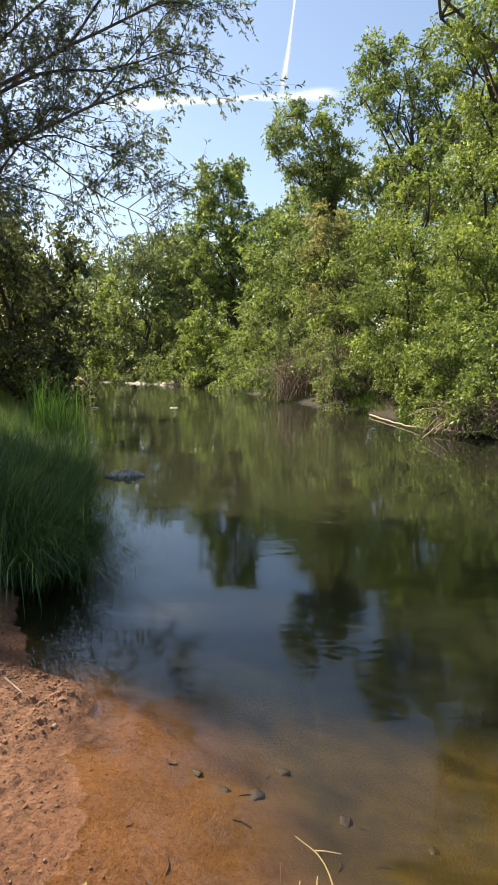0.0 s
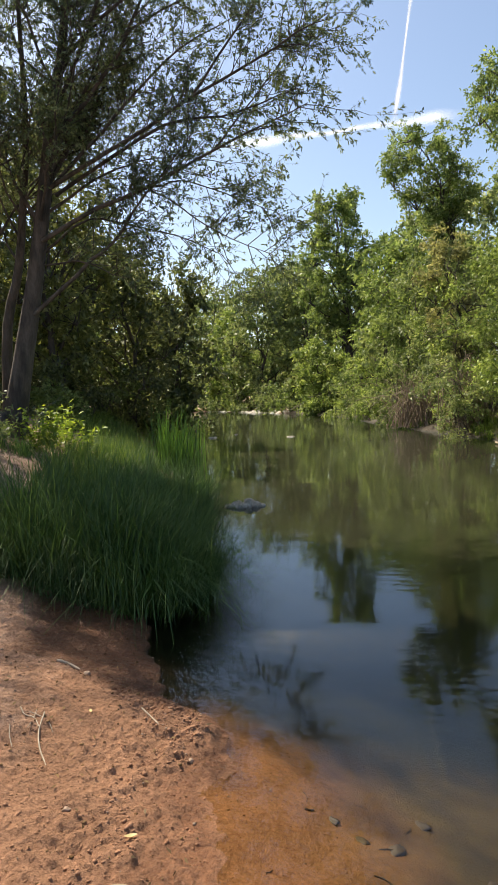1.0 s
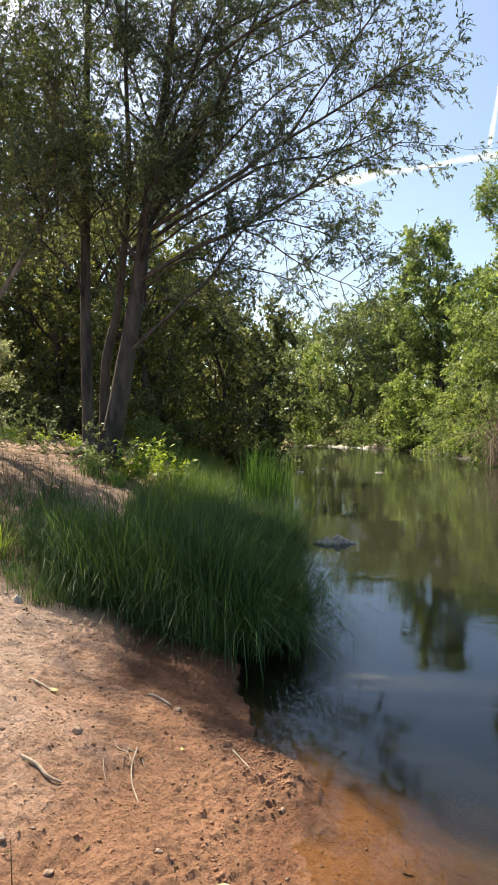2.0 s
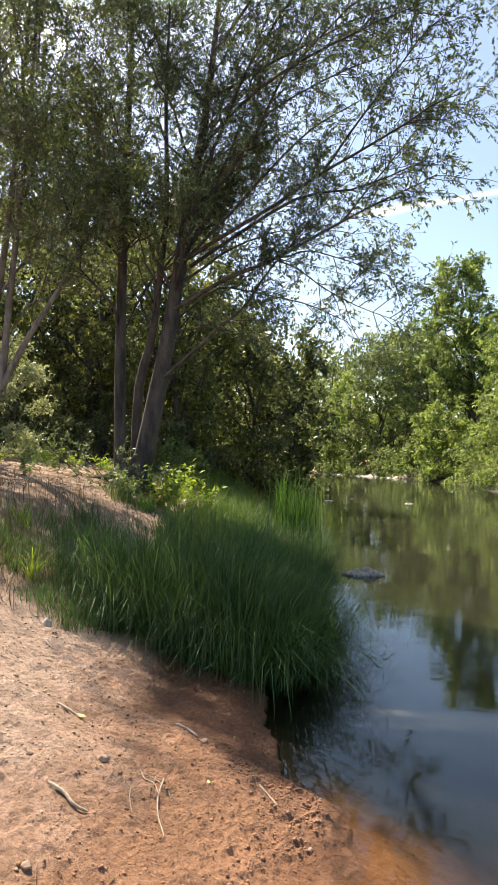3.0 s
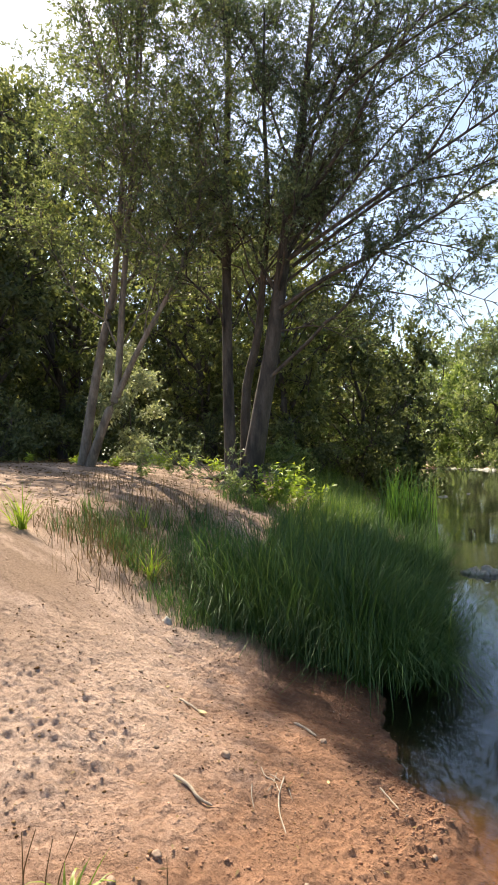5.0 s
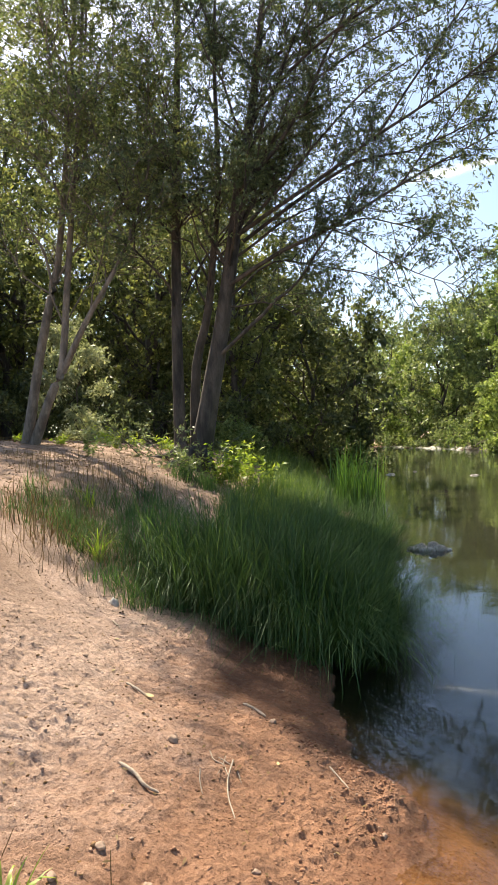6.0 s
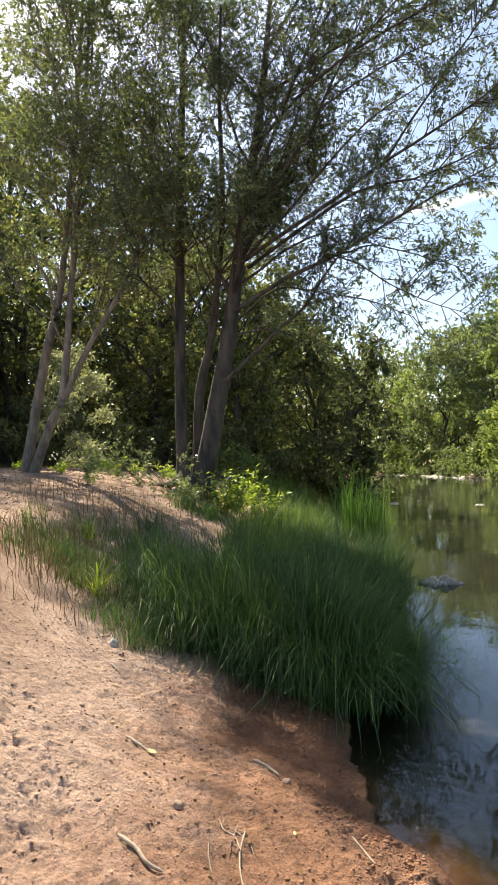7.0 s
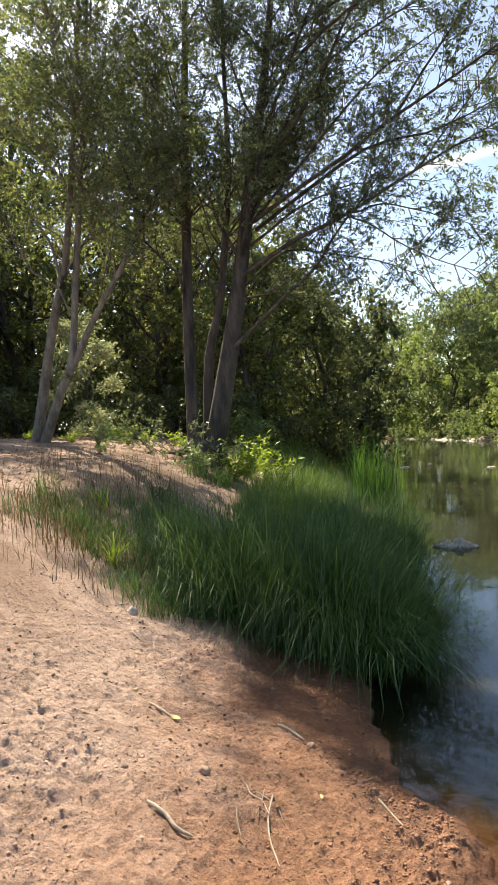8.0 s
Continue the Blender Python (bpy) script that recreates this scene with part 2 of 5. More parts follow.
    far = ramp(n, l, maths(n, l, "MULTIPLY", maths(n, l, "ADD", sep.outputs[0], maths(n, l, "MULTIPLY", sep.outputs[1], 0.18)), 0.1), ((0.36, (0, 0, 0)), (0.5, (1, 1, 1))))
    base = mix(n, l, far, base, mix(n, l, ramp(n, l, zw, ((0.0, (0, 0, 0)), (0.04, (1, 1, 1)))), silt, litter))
    p = n.new("ShaderNodeBsdfPrincipled")
    l.new(base, p.inputs["Base Color"])
    l.new(mix(n, l, wet, (0.95, 0.95, 0.95), (0.5, 0.5, 0.5)), p.inputs["Roughness"])
    p.inputs["Specular IOR Level"].default_value = 0.3
    hgt = maths(n, l, "ADD", fine, maths(n, l, "ADD", maths(n, l, "MULTIPLY", grain, 0.3), maths(n, l, "MULTIPLY", noise_tex(n, l, 22, 5, 0.7, pos), 1.1)))
    l.new(bump(n, l, hgt, 1.0, relief_depth), p.inputs["Normal"])
    out(n, l, p.outputs[0])
    return m


def water_material():
    m, n, l = mat("river_water")
    geo = n.new("ShaderNodeNewGeometry")
    mp = n.new("ShaderNodeMapping")
    mp.inputs["Scale"].default_value = (0.55, 1.9, 1.0)
    l.new(geo.outputs["Position"], mp.inputs[0])
    ripple = maths(n, l, "MULTIPLY", noise_tex(n, l, 6.0, 3, 0.5, mp.outputs[0]), 0.36)
    swell = noise_tex(n, l, 0.5, 2, 0.5, mp.outputs[0])
    calm = ramp(n, l, noise_tex(n, l, 0.22, 2, 0.5, geo.outputs["Position"]), ((0.42, (0.1, 0.1, 0.1)), (0.62, (1, 1, 1))))
    hgt = maths(n, l, "ADD", maths(n, l, "MULTIPLY", ripple, calm), swell)
    nrm = bump(n, l, hgt, 0.2, 0.03)
    fres = n.new("ShaderNodeFresnel")
    fres.inputs[0].default_value = 1.36
    l.new(nrm, fres.inputs["Normal"])
    t = n.new("ShaderNodeBsdfTransparent")
    t.inputs[0].default_value = (0.87, 0.84, 0.72, 1)
    g = n.new("ShaderNodeBsdfGlossy")
    g.inputs["Roughness"].default_value = 0.006
    # blue tint painted into the reflection to deepen the mirrored sky
    g.inputs["Color"].default_value = (0.88, 0.94, 1.0, 1)
    l.new(nrm, g.inputs["Normal"])
    a = n.new("ShaderNodeMixShader")
    l.new(fres.outputs[0], a.inputs[0])
    l.new(t.outputs[0], a.inputs[1])
    l.new(g.outputs[0], a.inputs[2])
    out(n, l, a.outputs[0])
    return m


GROUND, CRUMB, WATER = ground_material("river_sand", 0.02), ground_material("sand_crumb", 0.002), water_material()

# ---- helpers for meshes ----
rng = np.random.default_rng(7)


def mesh_object(name, verts, faces, material, parent=None, label="", smooth=False):
    """verts (n,3), faces (m,k) all of one size."""
    verts, faces = np.asarray(verts, np.float32), np.asarray(faces, np.int32)
    me = bpy.data.meshes.new(name)
    m, k = faces.shape
    me.vertices.add(len(verts))
    me.vertices.foreach_set("co", verts.ravel())
    me.loops.add(m * k)
    me.loops.foreach_set("vertex_index", faces.ravel())
    me.polygons.add(m)
    me.polygons.foreach_set("loop_start", np.arange(0, m * k, k, dtype=np.int32))
    me.polygons.foreach_set("loop_total", np.full(m, k, np.int32))
    if smooth:
        me.polygons.foreach_set("use_smooth", np.ones(m, bool))
    me.materials.append(material)
    me.update(calc_edges=True)
    ob = new(name, me)
    if parent:
        ob.parent = parent
    if label:
        ob["label"] = label
    return ob


def thing(name, place, label, category, group="", kind=""):
    ob = new(name)
    ob.empty_display_size = 0.2
    ob.location = place
    return tagged(ob, label, category, group, kind)


def tubes(limbs, sides=6):
    """limbs: (points, radii) each; one mesh of tapered, closed tubes."""
    vs, fs, off = [], [], 0
    for pts, rad in limbs:
        pts, rad = np.asarray(pts, float), np.asarray(rad, float)
        k = len(pts)
        tan = np.gradient(pts, axis=0)
        tan /= np.linalg.norm(tan, axis=1)[:, None] + 1e-9
        ref = np.where(np.abs(tan[:, 2:3]) > 0.9, np.array([[1.0, 0, 0]]), np.array([[0, 0, 1.0]]))
        a = np.cross(tan, ref)
        a /= np.linalg.norm(a, axis=1)[:, None] + 1e-9
        b = np.cross(tan, a)
        ang = np.linspace(0, 2 * np.pi, sides, endpoint=False)
        ring = pts[:, None] + rad[:, None, None] * (a[:, None] * np.cos(ang)[None, :, None] + b[:, None] * np.sin(ang)[None, :, None])
        vs.append(ring.reshape(-1, 3))
        i, j = np.meshgrid(np.arange(k - 1), np.arange(sides), indexing="ij")
        q = np.stack([i * sides + j, i * sides + (j + 1) % sides, (i + 1) * sides + (j + 1) % sides, (i + 1) * sides + j], -1).reshape(-1, 4)
        fs.append(q + off)
        off += k * sides
    return np.concatenate(vs), np.concatenate(fs)


def curve(a, b, sag=0.0, wob=0.05, k=6, r=None):
    """A wavering line from a to b that bows by sag upwards in the middle."""
    a, b = np.asarray(a, float), np.asarray(b, float)
    s = np.linspace(0, 1, k)[:, None]
    p = a + (b - a) * s
    p[:, 2] += sag * 4 * (s * (1 - s))[:, 0]
    d = np.linalg.norm(b - a)
    w = rng.normal(0, wob * d, (k, 3))
    w[0] = w[-1] = 0
    return p + w


def unit(v):
    return v / (np.linalg.norm(v, axis=-1, keepdims=True) + 1e-9)


def leaf_quads(base, way, length, width, up=0.6):
    """One folded four-cornered leaf for each row."""
    n = len(base)
    nor = unit(rng.normal(0, 1, (n, 3)) + np.array([0, 0, up * 2]))
    side = unit(np.cross(way, nor))
    nor = np.cross(side, way)
    length, width = np.broadcast_to(length, n)[:, None], np.broadcast_to(width, n)[:, None]
    midp = base + way * length * 0.45
    v = np.stack([base, midp + side * width / 2 + nor * width * 0.12, base + way * length - nor * length * 0.12, midp - side * width / 2 + nor * width * 0.12], 1)
    return v.reshape(-1, 3), np.arange(4 * n).reshape(n, 4)


def sprays(centres, radii, per_clump, per_spray, leaf, slim=0.45, droop=0.2, fill=0.35):
    """Leafy sprays that radiate from clump centres. centres (n,3), radii (n,3)."""
    n = len(centres)
    c = np.repeat(centres, per_clump, 0)
    r = np.repeat(radii, per_clump, 0)
    m = len(c)
    out_way = unit(rng.normal(0, 1, (m, 3)) + np.array([0, 0, 0.25]))
    start = c + out_way * r * rng.uniform(0.1, 0.75, (m, 1))
    way = unit(out_way + rng.normal(0, 0.45, (m, 3)) + np.array([0, 0, -droop]))
    size = np.linalg.norm(r, axis=1) / 1.732 * rng.uniform(0.25, 0.6, m)
    s = np.linspace(0.1, 1.0, per_spray)
    p = start[:, None] + way[:, None] * (size[:, None] * s)[..., None]
    p[..., 2] -= droop * size[:, None] * s[None] ** 2 * 0.8
    p += rng.normal(0, 0.25, p.shape) * leaf
    w = unit(way[:, None] * 0.7 + rng.normal(0, 0.75, p.shape) + np.array([0, 0, -droop * 0.6]))
    p, w = p.reshape(-1, 3), w.reshape(-1, 3)
    length = leaf * rng.uniform(0.6, 1.35, len(p))
    return leaf_quads(p, w, length, length * slim)


def join(*pieces):
    vs, fs, off = [], [], 0
    for v, f in pieces:
        vs.append(v), fs.append(np.asarray(f) + off)
        off += len(v)
    return np.concatenate(vs), np.concatenate(fs)


def tree(name, place, height, spread, leafmat, bark, label, leaf=0.12, clumps=40, per_clump=40, per_spray=8, clump=1.0, low=0.25, lean=(0, 0), radius=None, slim=0.5, droop=0.2, top=1.0, group="", category="tree"):
    """A trunk with limbs out to clumps of leaves, which fill an uneven crown."""
    root = thing(name, place, label, category, group)
    radius = radius or height * 0.014
    tip = np.array([lean[0], lean[1], height * 0.86])
    line = curve((0, 0, -0.3), tip, 0, 0.025, 9)
    rad = radius * (1 - np.linspace(0, 1, 9) * 0.85)
    rad[0] *= 1.35
    # rounded lobes fill the crown; the clumps lie on their outer and upper sides
    lobes = max(5, clumps // 6)
    z = low + (0.97 - low) * (np.arange(lobes) + rng.uniform(0.1, 0.9, lobes)) / lobes
    prof = np.sqrt(np.clip(1 - (2 * (z - low) / (1.04 - low) - 1) ** 2, 0.06, 1)) ** top
    ang = np.arange(lobes) * 2.4 + rng.uniform(-0.6, 0.6, lobes)
    size = spread * rng.uniform(0.34, 0.54, lobes) * (0.65 + 0.35 * prof)
    rr = np.clip(spread * prof - size * 0.55, 0, None) * rng.uniform(0.55, 1.1, lobes)
    axis = np.stack([np.interp(z * height, line[:, 2], line[:, i]) for i in (0, 1)], 1)
    mids = np.stack([axis[:, 0] + rr * np.cos(ang), axis[:, 1] + rr * np.sin(ang), z * height - size * 0.7], 1)
    own = np.arange(clumps) % lobes
    way = unit(rng.normal(0, 1, (clumps, 3)) + np.array([0, 0, 0.35]))
    c = mids[own] + way * size[own][:, None] * rng.uniform(0.5, 1.02, (clumps, 1)) * (1, 1, 0.8)
    # a third of the clumps fill the crown between the lobes
    k = clumps // 3
    zf = low + (1 - low) * rng.beta(1.5, 1.4, k)
    pf = np.sqrt(np.clip(1 - (2 * (zf - low) / (1.02 - low) - 1) ** 2, 0.05, 1)) ** top
    af, rf = rng.uniform(0, 2 * np.pi, k), spread * pf * np.sqrt(rng.uniform(0.0, 0.8, k))
    c[:k] = np.stack([np.interp(zf * height, line[:, 2], line[:, 0]) + rf * np.cos(af), np.interp(zf * height, line[:, 2], line[:, 1]) + rf * np.sin(af), zf * height - 0.3 * clump], 1)
    own[:k] = np.argmin(np.linalg.norm(c[:k, None] - mids[None], axis=2), axis=1)
    bulk = np.minimum(clump, 0.2 + size[own] * 0.75) * rng.uniform(0.5, 0.85, clumps)
    radii = bulk[:, None] * rng.uniform(0.85, 1.25, (clumps, 3)) * (1, 1, 0.7)
    limbs = []
    for i in range(lobes):
        h = max(0.06, min(0.9, mids[i, 2] / height - rng.uniform(0.1, 0.28)))
        a = np.array([np.interp(h * height, line[:, 2], line[:, j]) for j in (0, 1)] + [h * height])
        r0 = radius * (1 - h) * 0.45 + 0.01
        limbs.append((curve(a, mids[i], 0.08 * np.linalg.norm(mids[i] - a), 0.06, 6), np.linspace(r0, r0 * 0.4, 6)))
    for i in range(clumps):
        limbs.append((curve(mids[own[i]] - (0, 0, size[own[i]] * 0.3), c[i], 0.02, 0.06, 3), np.linspace(radius * 0.16 + 0.006, 0.006, 3)))
    mesh_object("trunk", *tubes([(line, rad)], 9), bark, root, smooth=True)
    tagged(mesh_object("branchwork", *join(tubes(limbs[:lobes], 5), tubes(limbs[lobes:], 3)), bark, root, smooth=True), kind="stuff")
    v, f = sprays(c, radii, per_clump, per_spray, leaf, slim, droop)
    mesh_object("crown", v, f, leafmat, root)
    return root


# ---- ground and water ----
SHORE = [(18, -30), (14, -12), (10, -4), (6, -0.6), (3, 0.35), (1.3, 0.95), (0.45, 1.25), (-0.25, 1.45), (-0.6, 1.75), (-0.74, 2.02), (-0.72, 2.25), (-0.73, 2.45), (-0.83, 2.75), (-0.77, 2.95), (-0.87, 3.25), (-1.13, 3.58),
         (-1.52, 4.16), (-1.78, 4.8), (-2.1, 5.6), (-2.5, 7.0), (-3.0, 8.6), (-3.5, 10.6), (-4.0, 13), (-4.35, 15.2), (-5.2, 17), (-6.8, 21),
         (-8.8, 27), (-12.5, 38), (-17.5, 58), (-26, 84), (-44, 110), (-48, 122), (-30, 112), (-19, 93), (-10.5, 75), (-7.6, 66), (-3.2, 55),
         (-1.7, 48.5), (-0.1, 40), (1.0, 33.5), (2.6, 27), (3.8, 22.3), (4.1, 19), (4.3, 15.5), (5.0, 13.75), (6.4, 11.6), (9, 8.5), (15, 3), (24, -10), (32, -30)]


def shore_distance(x, y):
    """Metres from the water's edge, positive on land."""
    p = np.stack([x, y], -1)
    best, inside = np.full(x.shape, 1e9), np.zeros(x.shape, bool)
    for (ax, ay), (bx, by) in zip(SHORE, SHORE[1:] + SHORE[:1]):
        d = np.array([bx - ax, by - ay])
        s = np.clip(((p - (ax, ay)) @ d) / (d @ d), 0, 1)
        best = np.minimum(best, np.hypot(*np.moveaxis(p - ((ax, ay) + s[..., None] * d), -1, 0)))
        cross = ((ay > y) != (by > y)) & (x < (bx - ax) * (y - ay) / (by - ay + 1e-12) + ax)
        inside ^= cross
    return np.where(inside, -best, best)


def waves(x, y, seed, octaves, scale, gain=0.55):
    """Smooth random relief from sums of turned sines."""
    r = np.random.default_rng(seed)
    z, amp = np.zeros_like(x), 1.0
    for o in range(octaves):
        for _ in range(5):
            a, ph = r.uniform(0, 2 * np.pi), r.uniform(0, 2 * np.pi)
            k = 2 * np.pi / scale * 2 ** o * r.uniform(0.7, 1.4)
            z += amp * np.sin(k * (x * np.cos(a) + y * np.sin(a)) + ph + 1.3 * np.sin(k * 0.6 * (y * np.cos(a) - x * np.sin(a)) + ph * 2)) / 5
        amp *= gain
    return z


def cells(x, y, seed, size):
    """Lattice noise from 0 to 1 with features of the given size."""
    table = np.random.default_rng(seed).uniform(0, 1, (256, 256))
    u, v = x / size + 1000.37, y / size + 1000.71
    iu, iv = np.floor(u).astype(int), np.floor(v).astype(int)
    fu, fv = u - iu, v - iv
    fu, fv = fu * fu * (3 - 2 * fu), fv * fv * (3 - 2 * fv)
    at = lambda a, b: table[a % 256, b % 256]
    return (at(iu, iv) * (1 - fu) + at(iu + 1, iv) * fu) * (1 - fv) + (at(iu, iv + 1) * (1 - fu) + at(iu + 1, iv + 1) * fu) * fv


def height(x, y):
    x, y = np.asarray(x, float), np.asarray(y, float)
    d = shore_distance(x, y) + 0.06 * waves(x, y, 3, 3, 1.4)
    d = d + np.exp(-d * d * 2) * (0.06 * (cells(x, y, 81, 0.28) - 0.5) + 0.05 * (cells(x, y, 82, 0.11) - 0.5))
    left = np.interp(d, (0, 0.8, 1.3, 1.6, 2.5, 3.7, 7, 15, 60, 400), (0, 0.2, 0.37, 0.5, 0.92, 1.45, 2.0, 2.3, 3.2, 4))
    gentle = np.clip((y - 1.2) / 2.4, 0, 1)
    left = left * (0.45 + 0.55 * gentle * gentle * (3 - 2 * gentle))
    right = np.interp(d, (0, 0.5, 1.5, 4, 10, 60, 400), (0, 0.12, 0.5, 1.3, 2.6, 4, 5))
    # the far bank lies beyond the line of the river
    w = np.clip((x - (1.2 - 0.1 * y) + (y < 12) * (y - 12) * 0.9) / 2.0, 0, 1)
    land = left * (1 - w) + right * w
    shelf = np.clip((3.3 - y) / 0.8, 0, 1) * np.clip((2.5 - x) / 1.0, 0, 1) * 0.42
    deep = -0.05 * np.clip(-d / 0.45, 0, 1) * shelf / 0.42 - 1.6 * (1 - np.exp(-0.1 * np.log1p(np.exp(np.clip(-(d + shelf) / 0.1, -30, 30))) * 0.21)) * (d < 0)
    z = np.where(d > 0, land, deep)
    rough = np.clip(d + 0.25, 0, 1)
    return z + 0.02 * rough * waves(x, y, 5, 4, 1.1) + 0.05 * np.clip(d - 2, 0, 1) * waves(x, y, 8, 3, 5)


def spaced(a, b, step, reach, grow=1.16):
    mid_part = np.arange(a, b, step)
    lo, hi, s = [a], [mid_part[-1]], step
    while hi[-1] < reach:
        s *= grow
        lo.append(lo[-1] - s), hi.append(hi[-1] + s)
    return np.array(lo[:0:-1] + list(mid_part) + hi[1:])


def step_noise(x, y, seed, size, low, high):
    v = np.clip((cells(x, y, seed, size) - low) / (high - low), 0, 1)
    return v * v * (3 - 2 * v)


def relief(x, y):
    """The ground with the trodden crumbs and hollows of the beach."""
    z = height(x, y)
    near = np.exp(-(((x + 1.9) / 3.0) ** 2 + ((y - 3.4) / 2.6) ** 2) ** 2)
    trodden = np.clip(z / 0.05 + 0.45, 0.12, 1)
    churned = 0.65 + 0.45 * step_noise(x, y, 47, 0.8, 0.35, 0.65)
    return z + near * trodden * (0.04 * (cells(x, y, 41, 0.4) - 0.5) + 1.3 * churned * (0.006 * step_noise(x, y, 42, 0.11, 0.4, 0.8) + 0.006 * step_noise(x, y, 43, 0.06, 0.4, 0.78)
                                 + 0.008 * step_noise(x, y, 46, 0.034, 0.4, 0.7) + 0.005 * step_noise(x, y, 48, 0.02, 0.45, 0.7) - 0.014 * step_noise(x, y, 50, 0.075, 0.84, 0.95) * step_noise(x, y, 51, 0.4, 0.3, 0.6) - step_noise(x, y, 49, 0.5, 0.4, 0.7) * (0.003 * step_noise(x, y, 44, 0.10, 0.7, 0.9) + 0.008 * step_noise(x, y, 45, 0.045, 0.68, 0.84))))


gx, gy = spaced(-3.5, 0.2, 0.010, 3500, 1.22), spaced(1.6, 4.9, 0.010, 3500, 1.22)
X, Y = np.meshgrid(gx, gy)
Z = relief(X, Y)
ny, nx = X.shape
i, j = np.meshgrid(np.arange(ny - 1), np.arange(nx - 1), indexing="ij")
quad = np.stack([i * nx + j, i * nx + j + 1, (i + 1) * nx + j + 1, (i + 1) * nx + j], -1).reshape(-1, 4)
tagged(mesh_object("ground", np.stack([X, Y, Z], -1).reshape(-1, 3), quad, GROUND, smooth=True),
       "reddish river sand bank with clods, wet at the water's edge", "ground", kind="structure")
tagged(mesh_object("water", np.array([(-120, -40, 0), (80, -40, 0), (80, 150, 0), (-120, 150, 0)]), np.array([[0, 1, 2, 3]]), WATER),
       "calm dark green river water, clear over sand in the shallows", "water", kind="structure")


def on_ground(x, y, sink=0.0):
    return (x, y, float(relief(np.array([float(x)]), np.array([float(y)]))[0]) - sink)


